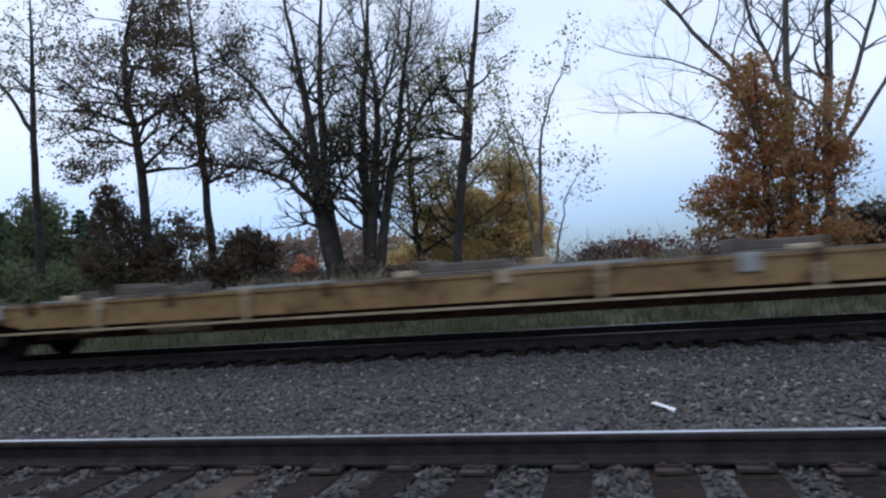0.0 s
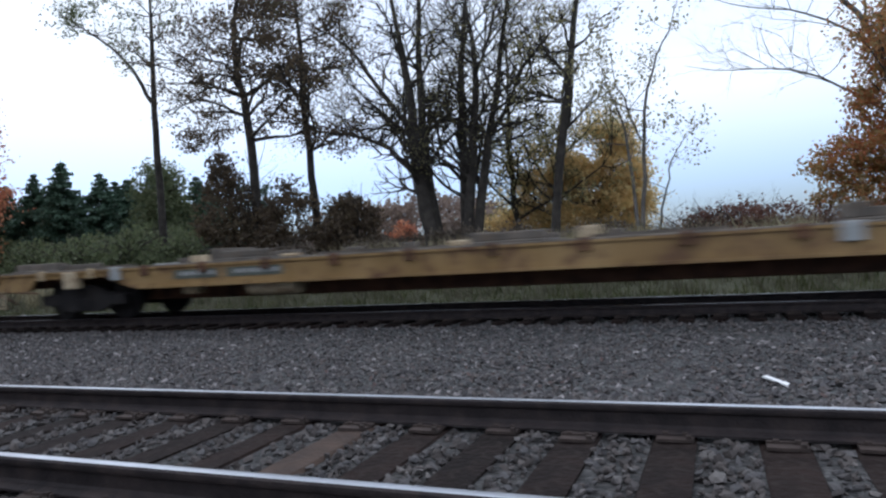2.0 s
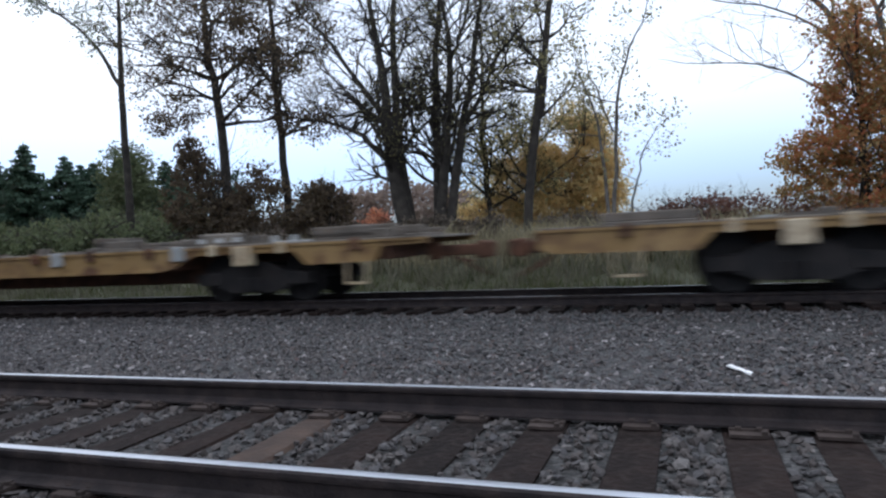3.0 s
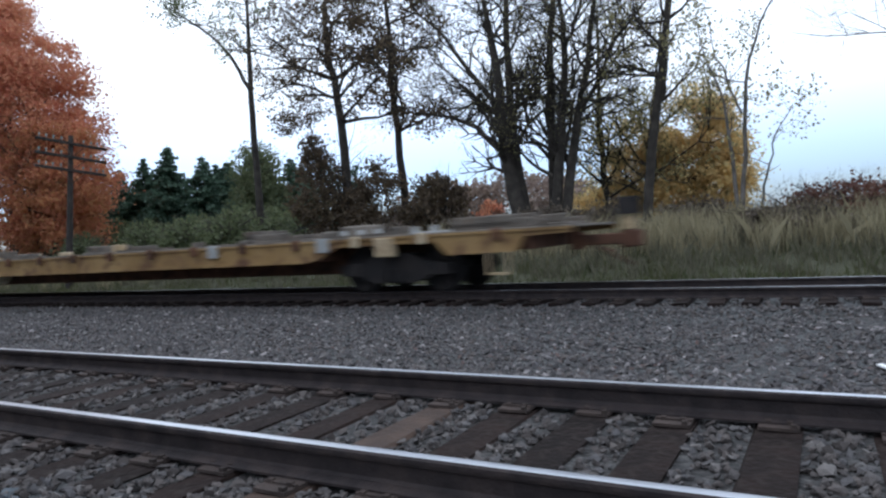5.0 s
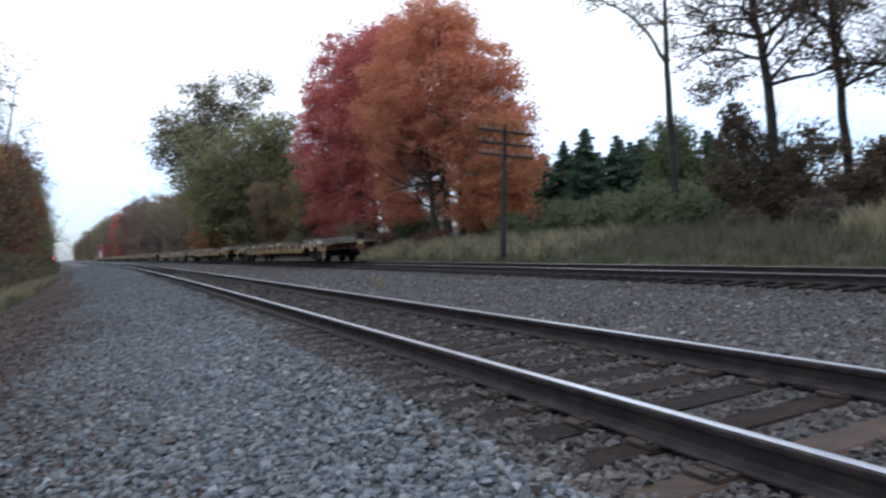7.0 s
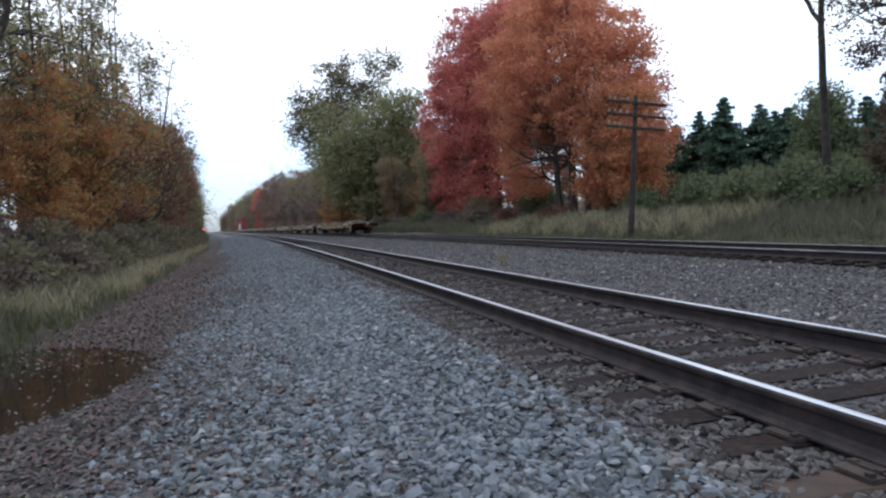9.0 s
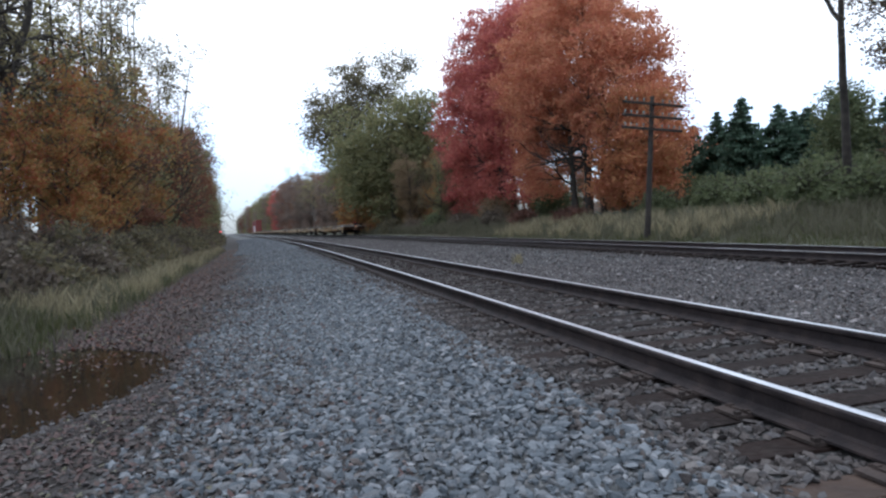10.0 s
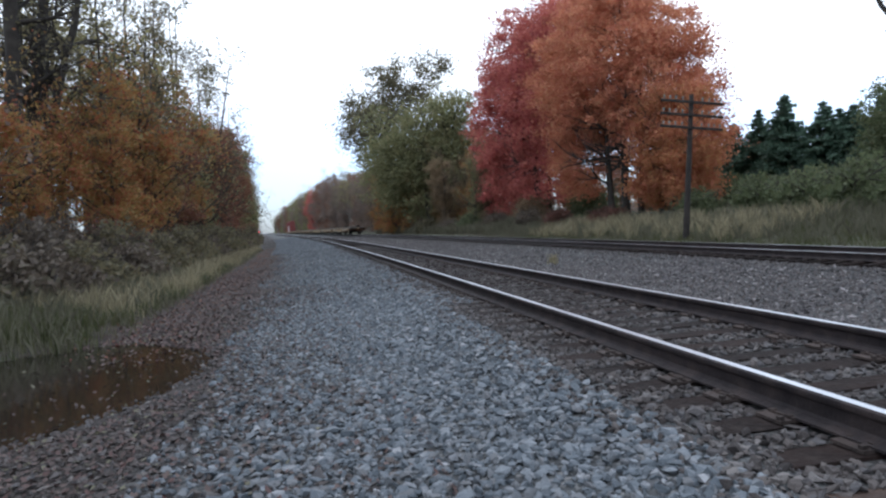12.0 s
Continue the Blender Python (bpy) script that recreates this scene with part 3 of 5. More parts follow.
    part("winch_box", boxes((-0.8, -0.2, -8.9, -8.2, top, top + 0.24), (-0.7, -0.3, -8.1, -7.6, top, top + 0.16), bevel=0.03), DECK, car)
    for k in range(6):
        part("tie_down_knob", cyl(bmesh.new(), 0.09, 0.05, 0.14, Matrix.Translation((-1.1, -10.6 + k * 0.42, top + 0.07)), 8), PALE, car)
    for y in np.arange(-12.4, 12.6, 2.1).tolist():
        for s in (-1, 1):
            if rng.random() < 0.6:
                yy = y + rng.uniform(-0.5, 0.5)
                part("container_pedestal", boxes((s * 1.2 - 0.1, s * 1.2 + 0.1, yy - 0.16, yy + 0.16, top, top + rng.uniform(0.06, 0.2)), bevel=0.015), YELLOW_B if rng.random() < 0.3 else GREY_STEEL, car)
    for y in (-9.2, -2.6, 2.4, 8.9):
        for s in (-1, 1):
            part("rub_rail", boxes((s * 1.3 - 0.04, s * 1.3 + 0.04, y - 1.0, y + 1.0, top, top + 0.05)), PALE if rng.random() < 0.35 else GREY_STEEL, car)
    return car


PITCH, SPEED = 28.6, 14.05
LAST0 = -4.2 - 3.5 * SPEED         # where the middle of the last car stands at the start


def build_train():
    """(thing, distance ahead of the last car) for each car and load."""
    proto = [flat_car("yellow flat car with rust streaks and folded hitches on its deck", 1),
             flat_car("older yellow flat car with a brake pipe hung along its side", 0)]
    cars = []
    for k in range(10):
        src = proto[k == 2]
        c = src if (k == 2 or k == 0) else copy_thing(src, Matrix())
        cars.append((c, k * PITCH - 0.8 * (k == 2)))
    e = part("end_marker", boxes((-0.14, 0.12, -14.02, -13.86, 0.97, 1.2), (-0.05, 0.03, -13.98, -13.9, 1.2, 1.25), bevel=0.02), YELLOW_B, cars[0][0], "end-of-train device with a blinking red flasher turned by an added drum")
    # this hood is added to trap the lens's light between flashes
    hood = boxes((-0.19, -0.17, -14.13, -13.76, 1.25, 1.55), (0.15, 0.17, -14.13, -13.76, 1.25, 1.55), (-0.17, 0.15, -13.78, -13.76, 1.25, 1.55), (-0.17, 0.15, -14.13, -13.78, 1.53, 1.55), (-0.17, 0.15, -14.13, -13.78, 1.25, 1.27))
    part("flasher_hood", hood, DARK, e, "black hood added to trap the flasher's light, open to the rear")
    # the turning drum is added to make the steadily lit lens blink
    drum = part("flasher_drum", cyl(bmesh.new(), 0.142, 0.142, 0.25, Matrix.Translation((0, 0, 0)), 24), DARK, e, "dark drum added to blink the flasher, lit on one side only")
    drum.location = (-0.01, -13.94, 1.4)
    part("marker_lens", cyl(bmesh.new(), 0.075, 0.075, 0.02, pose(0, 0.136, 0, -90, 0, 0), 20), RED_LIT, drum, "lit red flasher lens")
    return cars


TRAIN = build_train()


def container(label, material, length):
    c = tagged(new("shipping_container"), label, "container", "containers on the train")
    bm = box(bmesh.new(), -1.2, 1.2, -length / 2, length / 2, 1.24, 3.8, bevel=0.03)
    for k in range(int(length / 0.3)):
        y = -length / 2 + 0.2 + k * 0.3
        for s in (-1, 1):
            box(bm, *sorted((s * 1.2, s * 1.23)), y, y + 0.14, 1.4, 3.65)
    part("body", bm, material, c)
    for sx_ in (-1, 1):
        for s in (-1, 1):
            part("corner_post", boxes((sx_ * 1.18 - 0.06, sx_ * 1.18 + 0.06, s * length / 2 - 0.07, s * length / 2 + 0.07, 1.22, 3.83)), material, c)
    for x in (-0.7, -0.25, 0.25, 0.7):
        part("door_rod", boxes((x - 0.02, x + 0.02, -length / 2 - 0.06, -length / 2, 1.35, 3.7)), GREY_STEEL, c)
    return c


LOWER = container("red corrugated shipping container on a flat car", RED_PAINT, 12.2)


def stacked(src):
    """The same container once more, to ride on top of it."""
    return copy_thing(src, Matrix())


TRAIN += [(LOWER, 8 * PITCH - 6.0), (stacked(LOWER), 8 * PITCH - 6.0), (stacked(LOWER), 8 * PITCH + 22.0), (stacked(LOWER), 8 * PITCH + 22.0),
          (container("white corrugated shipping container on a flat car", WHITE_PAINT, 6.1), 8 * PITCH + 8.0)]


# ---------------------------------------------------------------- trees
def unit(v):
    return v / (np.linalg.norm(v) + 1e-9)


def smooth_line(pts, n):
    pts = np.array(pts, float)
    s = np.linspace(0, len(pts) - 1, n)
    out = np.stack([np.interp(s, np.arange(len(pts)), pts[:, k]) for k in range(pts.shape[1])], 1)
    if n > 4:
        out[1:-1] = (out[:-2] + 2 * out[1:-1] + out[2:]) / 4
    return out


def grow(rng, p, d, length, r, level, depth, kids, up, wild, out):
    n = 5 if level < 2 else 3
    pts, dirs = [p], [d]
    for _ in range(n):
        d = unit(d + rng.normal(0, wild, 3) + np.array([0, 0, up]))
        p = p + d * length / n
        pts.append(p)
        dirs.append(d)
    out.append((level, np.array(pts), r * np.linspace(1, 0.25, n + 1)))
    if level < depth:
        for _ in range(kids[level]):
            f = rng.uniform(0.2, 1.0)
            k = min(n, int(f * n) + 1)
            side = unit(np.cross(dirs[k], rng.normal(0, 1, 3)))
            grow(rng, pts[k], unit(dirs[k] + side * rng.uniform(0.5, 1.1)), length * rng.uniform(0.4, 0.62), r * 0.5, level + 1, depth, kids, up, wild, out)


def tube_mesh(name, branches, material):
    v, f = [], []
    for level, pts, rad in branches:
        k = (9, 6, 4, 3, 3)[min(level, 4)]
        ang = np.linspace(0, 2 * np.pi, k, endpoint=False)
        for i, (p, r) in enumerate(zip(pts, rad)):
            d = unit(pts[min(i + 1, len(pts) - 1)] - pts[max(i - 1, 0)])
            a = unit(np.cross(d, (0.31, 0.95, 0.05)))
            b = np.cross(d, a)
            base = len(v)
            v += [p + r * (np.cos(t) * a + np.sin(t) * b) for t in ang]
            if i:
                f += [(base - k + j, base - k + (j + 1) % k, base + (j + 1) % k, base + j) for j in range(k)]
    return arrays(name, np.array(v), np.array(f), material, True)


def leaf_mesh(name, rng, centres, size, material, flat=0.0):
    """Small folded leaves about the centres."""
    n = len(centres)
    a = rng.normal(0, 1, (n, 3))
    a /= np.linalg.norm(a, axis=1)[:, None]
    b = np.cross(a, rng.normal(0, 1, (n, 3)))
    b[:, 2] += flat
    b /= np.linalg.norm(b, axis=1)[:, None] + 1e-9
    s = (size * rng.uniform(0.6, 1.4, n))[:, None]
    v = np.stack([centres - a * s, centres - b * s * 0.62, centres + a * s, centres + b * s * 0.62], 1)
    return arrays(name, v.reshape(-1, 3), np.arange(n * 4).reshape(n, 4), material)


def make_tree(name, label, category, at, stems, bark, seed, branches=12, length=2.6, kids=(0, 5, 4), depth=3, up=0.06, wild=0.16, start=0.35,
              lobes=(), leaf_mat=None, leaf_size=0.07, per_twig=0, spread=0.25, per_clump=40, clump=0.55, group="", tilt=0.9):
    """stems: lines of (x, y, z, radius) from the foot; lobes: (x, y, z, rx, ry, rz, clumps) filled with leaves; per_twig: leaves about each last twig."""
    rng = np.random.default_rng(seed)
    out = []
    for st in stems:
        line = smooth_line(st, 14)
        line[1:, :2] += rng.normal(0, 0.03, (13, 2))
        out.append((0, line[:, :3], line[:, 3]))
        for _ in range(branches):
            f = rng.uniform(start, 1.0)
            i = int(f * 13)
            d = line[min(i + 1, 13), :3] - line[max(i - 1, 0), :3]
            ang = rng.uniform(0, 2 * np.pi)
            side = np.array([np.cos(ang), np.sin(ang), rng.uniform(0.0, 0.6)])
            grow(rng, line[i, :3], unit(unit(d) * (1 - tilt) + unit(side) * tilt), length * (1.25 - 0.6 * f) * rng.uniform(0.7, 1.2), line[i, 3] * 0.5, 1, depth, kids, up, wild, out)
    tree = tagged(new(name), label, category, group)
    part("trunk", tube_mesh("trunk", [q for q in out if q[0] == 0], bark), bark, tree)
    tagged(part("branchwork", tube_mesh("branchwork", [q for q in out if q[0] > 0], bark), bark, tree), kind="stuff")
    pts = []
    if per_twig:
        for level, p, r in out:
            if level >= max(1, depth - 1):
                c = p[rng.integers(1, len(p), per_twig)] + rng.normal(0, spread, (per_twig, 3))
                pts.append(c)
    for x, y, z, rx, ry, rz, n in lobes:
        d = rng.normal(0, 1, (n, 3))
        d /= np.linalg.norm(d, axis=1)[:, None]
        c = np.array([x, y, z]) + d * (rng.uniform(0.25, 1.0, n) ** 0.55)[:, None] * np.array([rx, ry, rz])
        q = rng.normal(0, 1, (n, per_clump, 3)) * clump * rng.uniform(0.5, 1.3, (n, 1, 1)) * np.array([0.55, 0.55, 0.36])
        pts.append((c[:, None, :] + q).reshape(-1, 3))
    if pts:
        part("crown", leaf_mesh("crown", rng, np.concatenate(pts), leaf_size, leaf_mat), leaf_mat, tree)
    tree.location = at
    return tree


def gz_at(x, y):
    return float(ground_z(np.array(x - bend(y)), np.array(y)))


def foot(x, y):
    return (x, y, gz_at(x, y) - 0.1)


# across the line, from the clump of bare stems outwards (x out, y along, z up from each foot)
make_tree("ash_tree", "tall bare multi-stemmed tree with dense fine twigs", "tree", foot(25.0, 10.0),
          [[(0, 0.3, 0, 0.36), (0, 0.6, 1.9, 0.33), (0.1, 0.9, 4.2, 0.25), (0.1, 1.0, 6.4, 0.18), (0.2, 1.4, 8.8, 0.12), (0.2, 1.8, 11.4, 0.06), (0.3, 2.2, 14.0, 0.02)],
           [(0.2, 0.1, 0, 0.26), (0.3, 0.4, 1.8, 0.24), (0.3, 0.7, 5.3, 0.17), (0.2, 0.6, 8.7, 0.12), (0, 0.3, 11, 0.07), (0, 0.1, 14.0, 0.02)],
           [(0.5, -0.9, 0, 0.22), (0.5, -0.95, 3.8, 0.18), (0.5, -1.0, 6.2, 0.15), (0.5, -1.2, 8.4, 0.12), (0.5, -1.5, 10.5, 0.08), (0.5, -1.7, 14.0, 0.02)],
           [(0.2, -1.0, 0, 0.22), (0.2, -1.3, 2.6, 0.2), (0.1, -1.6, 5.0, 0.16), (0, -1.9, 7.2, 0.11), (0, -1.6, 9.4, 0.07), (0, -1.5, 12.5, 0.02)],
           [(0, -1.85, 7.0, 0.08), (0, -2.4, 8.2, 0.06), (0, -2.9, 9.7, 0.04), (0, -3.3, 12.0, 0.015)],
           [(0.3, -1.3, 0, 0.22), (0.3, -1.7, 2.4, 0.19), (0.3, -2.2, 5.0, 0.14), (0.2, -2.7, 6.4, 0.11), (0.2, -3.0, 8.6, 0.08), (0.2, -3.4, 10.4, 0.05), (0.2, -3.8, 13.0, 0.015)],
           [(0.3, -2.1, 4.4, 0.1), (0.2, -3.2, 6.0, 0.08), (0.1, -3.6, 7.0, 0.06), (0, -5.0, 8.2, 0.03), (0, -6.0, 9.4, 0.012)],
           [(0.1, 0.8, 3.2, 0.14), (-0.1, 1.3, 3.8, 0.12), (-0.2, 2.0, 4.6, 0.1), (-0.2, 3.3, 5.2, 0.07), (-0.3, 4.9, 5.5, 0.03), (-0.3, 5.9, 5.9, 0.012)],
           [(0.1, 1.0, 5.2, 0.12), (-0.2, 2.3, 7.0, 0.09), (-0.2, 3.3, 8.6, 0.07), (-0.3, 4.5, 9.8, 0.04), (-0.3, 5.4, 11.5, 0.012)]],
          BARK, 3, branches=17, length=2.4, kids=(0, 7, 6), depth=3, up=0.07, start=0.18, leaf_mat=L_OLIVE, per_twig=3, leaf_size=0.034, spread=0.25, tilt=0.7)
make_tree("elm_tree", "half-bare olive-leaved tree behind the stems", "tree", foot(30.0, 8.2), [[(0, 0, 0, 0.16), (0, 0.2, 4, 0.12), (0, 0, 10, 0.03)], [(0, -1.6, 0, 0.14), (0, -2.0, 4, 0.1), (0, -2.8, 9, 0.03)]], BARK, 14, branches=18, length=2.6, kids=(0, 5, 3), start=0.15, leaf_mat=L_OLIVE, per_twig=17, leaf_size=0.06, spread=0.3)
make_tree("oak_tree", "slender oak with clinging brown leaves", "tree", foot(25.0, 18.2),
          [[(0, 0.5, 0, 0.26), (0, 0.6, 2.3, 0.23), (0, 0.7, 4.8, 0.2), (0, 0.8, 6.8, 0.18), (0, 1.1, 8.1, 0.16), (0, 1.4, 9.7, 0.14), (0, 1.4, 10.9, 0.1), (0, 0.8, 12.6, 0.06), (0, 0.5, 14.5, 0.02)],
           [(0.5, -2.3, 0, 0.2), (0.4, -2.1, 3.4, 0.17), (0.4, -1.9, 6.3, 0.14), (0.4, -1.9, 9.5, 0.1), (0.3, -1.8, 12.5, 0.04), (0.3, -1.8, 14, 0.02)]],
          BARK, 5, branches=30, length=2.9, kids=(0, 5, 4), start=0.36, leaf_mat=L_BROWN, per_twig=11, leaf_size=0.068, spread=0.2, tilt=0.95, up=0.02,
          lobes=[(0, 3.0, 6.6, 0.8, 1.8, 0.8, 34), (0, 4.2, 6.0, 0.6, 1.0, 0.5, 14), (0, -0.6, 6.4, 0.9, 1.8, 0.8, 26), (0, -3.6, 5.2, 0.8, 1.5, 1.0, 26), (0, 0.2, 9.4, 1.0, 2.2, 1.2, 34), (0, -3.4, 8.8, 0.8, 1.7, 1.4, 26), (0, 2.6, 9.6, 0.8, 1.6, 1.2, 20), (0, -0.5, 12.0, 0.8, 2.4, 1.2, 30)], per_clump=34, clump=0.5)
make_tree("locust_tree", "thin forked tree with sparse green leaves", "tree", foot(24.2, 23.2),
          [[(0, 0.3, 0, 0.19), (0, 0.4, 2.8, 0.17), (0, 0.4, 6.2, 0.15), (0, 0.5, 8.0, 0.13), (0, 0.3, 10.3, 0.1), (0, 0.3, 12.9, 0.05), (0, 0.2, 15, 0.02)], [(0, 0.5, 7.9, 0.1), (0, 1.4, 9.4, 0.08), (0, 2.7, 10.8, 0.06), (0, 4.4, 12.0, 0.04), (0, 6.2, 13.2, 0.015)]],
          BARK, 7, branches=15, length=1.7, kids=(0, 4, 3), start=0.6, leaf_mat=L_GREEN, per_twig=5, leaf_size=0.07, spread=0.18)
make_tree("leaning_tree", "thin leaning tree trunk with few side twigs", "tree", foot(25.0, 4.9),
          [[(0, 0.6, 0, 0.19), (0, 0.4, 1.8, 0.17), (0, -0.1, 4.7, 0.15), (0, -0.5, 7.1, 0.13), (0, -0.9, 9.8, 0.09), (0, -1.4, 13.0, 0.03)]],
          BARK, 8, branches=18, length=1.9, kids=(0, 5, 3), start=0.4, leaf_mat=L_OLIVE, per_twig=5, leaf_size=0.06, spread=0.17)
make_tree("sapling", "pale forked sapling with a few last leaves", "tree", foot(23.0, 1.75),
          [[(0, 0.35, 0, 0.085), (0, 0.3, 1.4, 0.075), (0, 0.1, 2.6, 0.065), (0, 0.2, 3.7, 0.06), (0, -0.1, 5.1, 0.045), (0, -0.3, 6.0, 0.035), (0, -0.6, 6.7, 0.025), (0, -1.0, 7.2, 0.018), (0, -1.3, 8.4, 0.008)],
           [(0, 0.4, 0, 0.075), (0, 0.45, 1.5, 0.065), (0, 0.6, 3.2, 0.05), (0, 0.8, 4.5, 0.035), (0, 1.2, 5.7, 0.02), (0, 1.4, 7.0, 0.008)],
           [(0, 0.2, 3.7, 0.04), (0, 0.6, 4.8, 0.03), (0, 1.0, 6.0, 0.015), (0, 1.1, 7.2, 0.007)],
           [(0, -0.1, 0.2, 0.045), (0, -0.3, 1.5, 0.035), (0, -0.7, 2.9, 0.02), (0, -1.2, 3.8, 0.008)]],
          BARK_GREY, 9, branches=8, length=1.2, kids=(0, 3, 3), start=0.35, leaf_mat=L_OLIVE, per_twig=4, leaf_size=0.055, spread=0.17)
make_tree("golden_tree", "tawny gold tree still in full leaf", "tree", foot(31.0, 5.2),
          [[(0, -0.8, 0, 0.2), (0, -1.2, 3, 0.12), (0, -1.3, 6, 0.03)], [(0.2, 0.9, 0, 0.12), (0.2, 1.1, 2, 0.09), (0.2, 1.4, 4.4, 0.02)], [(0.3, 2.9, 0, 0.1), (0.3, 3.0, 2, 0.07), (0.3, 2.6, 3.8, 0.02)]], BARK, 11, branches=16, length=1.7, kids=(0, 4, 3), start=0.15, leaf_mat=L_STRAW, leaf_size=0.075, per_twig=5, spread=0.2,
          lobes=[(0, -1.7, 1.5, 1.5, 1.3, 1.5, 130), (0, -1.5, 3.3, 1.3, 1.2, 1.4, 95), (0, -1.2, 4.8, 0.8, 0.9, 0.6, 26), (0, 0.5, 1.2, 1.4, 1.5, 1.2, 120), (0, 0.7, 3.0, 1.2, 1.2, 1.0, 80), (0.3, 2.5, 1.2, 1.4, 1.4, 1.1, 90), (0.3, 2.3, 2.8, 1.1, 1.2, 0.9, 26), (0, 4.1, 0.9, 1.2, 1.2, 0.8, 40)], clump=0.45, per_clump=68)
make_tree("sugar_maple", "orange and yellow maple in autumn leaf", "tree", foot(24.0, -5.6),
          [[(0, 0.2, 0, 0.16), (0, 0.2, 3, 0.1), (0, 0.3, 6.8, 0.02)], [(0, -0.8, 0, 0.1), (0, -1.2, 3, 0.06), (0, -1.6, 5.0, 0.02)]], BARK, 12, branches=22, length=1.7, leaf_mat=L_AMBER, leaf_size=0.06, start=0.12, per_twig=4, spread=0.16,
          lobes=[(0, 0, 1.0, 1.8, 2.6, 1.0, 120), (0, 1.5, 2.2, 1.2, 1.2, 0.8, 40), (0, -0.1, 2.7, 1.4, 2.0, 1.0, 95), (0, -1.9, 3.4, 0.9, 0.8, 0.7, 34), (0, 0.2, 4.1, 1.0, 1.3, 0.9, 62), (0, 0.3, 5.3, 0.7, 0.8, 0.8, 36), (0, 0.3, 6.4, 0.4, 0.4, 0.6, 14)], clump=0.4, per_clump=56)
make_tree("bare_tree", "tall bare tree with several upright limbs", "tree", foot(27.0, -7.6),
          [[(0, 0.9, 0, 0.22), (0, 0.6, 4, 0.18), (0, 0.4, 9, 0.1), (0, 0.2, 14, 0.03)], [(0, -0.4, 0, 0.22), (0, -0.6, 4, 0.18), (0, -1.2, 10, 0.1), (0, -1.6, 14, 0.03)], [(0, 1.2, 3, 0.12), (0, 2.2, 7, 0.1), (0, 4.4, 10, 0.06), (0, 5.6, 13, 0.02)], [(0, 0.6, 2.8, 0.06), (0, 2.6, 4.6, 0.045), (0, 3.8, 5.5, 0.035), (0, 5.1, 6.0, 0.026), (0, 6.8, 6.1, 0.016), (0, 8.2, 6.5, 0.008)], [(0, 0.4, 5.5, 0.09), (0, 1.6, 9, 0.06), (0, 2.4, 14, 0.02)], [(0, -1.0, 4.5, 0.1), (0, -2.6, 9, 0.06), (0, -4.2, 14, 0.02)], [(0, -0.6, 3, 0.1), (0, -3.2, 7, 0.06), (0, -6.0, 12, 0.02)], [(0, 0.5, 4.6, 0.06), (0, 2.6, 6.8, 0.045), (0, 4.3, 7.9, 0.03), (0, 6.0, 8.3, 0.02), (0, 7.4, 9.0, 0.008)]],
          BARK_GREY, 13, branches=13, length=2.6, kids=(0, 5, 4), start=0.3, tilt=0.7, up=0.05)


def shrub(name, label, at, lobes, material, seed, size=0.06, clump=0.4, per_clump=36, group="shrubs of the bank"):
    """A bush: a fan of thin stems and a ragged head of leaves."""
    rng = np.random.default_rng(seed)
    w = max(l[4] for l in lobes)
    top = max(l[2] + l[5] for l in lobes)
    stems = [[(0, 0, 0, 0.035), (rng.normal(0, 0.3), rng.normal(0, 0.4 * w), top * 0.5, 0.025), (rng.normal(0, 0.5), rng.normal(0, 0.7 * w), top * rng.uniform(0.7, 1.05), 0.008)] for _ in range(9)]
    return make_tree(name, label, "shrub", at, stems, BARK, seed, branches=5, length=0.9, kids=(0, 3, 2), start=0.3, lobes=lobes, leaf_mat=material, leaf_size=size, clump=clump, per_clump=per_clump, group=group)


shrub("cedar_bush", "dark brown-green bush below the oak", foot(24.4, 18.6), [(0, 1.5, 2.2, 1.0, 1.4, 2.4, 150), (0, -0.6, 1.4, 1.0, 1.2, 1.5, 90), (0, -1.9, 1.9, 1.0, 1.4, 2.0, 130), (0, 1.6, 4.3, 0.5, 0.6, 1.2, 40)], L_BROWN, 21, 0.075)
shrub("cedar_bush", "round dark brown bush beside the oak", foot(24.6, 13.9), [(0, 0, 1.3, 1.0, 1.45, 1.4, 150), (0, 0.3, 2.4, 0.5, 0.6, 0.7, 30)], L_BROWN, 22, 0.075)
shrub("evergreen_bush", "dark green bush behind the oak", foot(26.5, 20.6), [(0, 0, 2.0, 1.2, 1.9, 2.3, 130)], L_SPRUCE, 23, 0.07)
shrub("sumac_bush", "low maroon leafed bush on the bank", foot(23.5, -0.6), [(0, 0, 0.6, 1.0, 1.7, 0.75, 80), (0, -1.8, 0.5, 0.9, 1.2, 0.7, 36)], L_MAROON, 24, 0.06)
shrub("burning_bush", "small bright orange bush beyond the bare stems", foot(45.0, 21.0), [(0, 0, 0.9, 1.0, 0.9, 1.3, 60)], L_FLAME, 27, 0.09)
shrub("twig_bush", "low dark bush with thin leaves", foot(22.5, 0.2), [(0, -0.6, 0.6, 0.7, 1.3, 0.8, 35)], L_MAROON, 25, 0.06)
shrub("sumac_bush", "low maroon leafed bush on the bank", foot(23.0, -3.2), [(0, 0, 0.35, 0.7, 1.2, 0.5, 45)], L_MAROON, 26, 0.06)


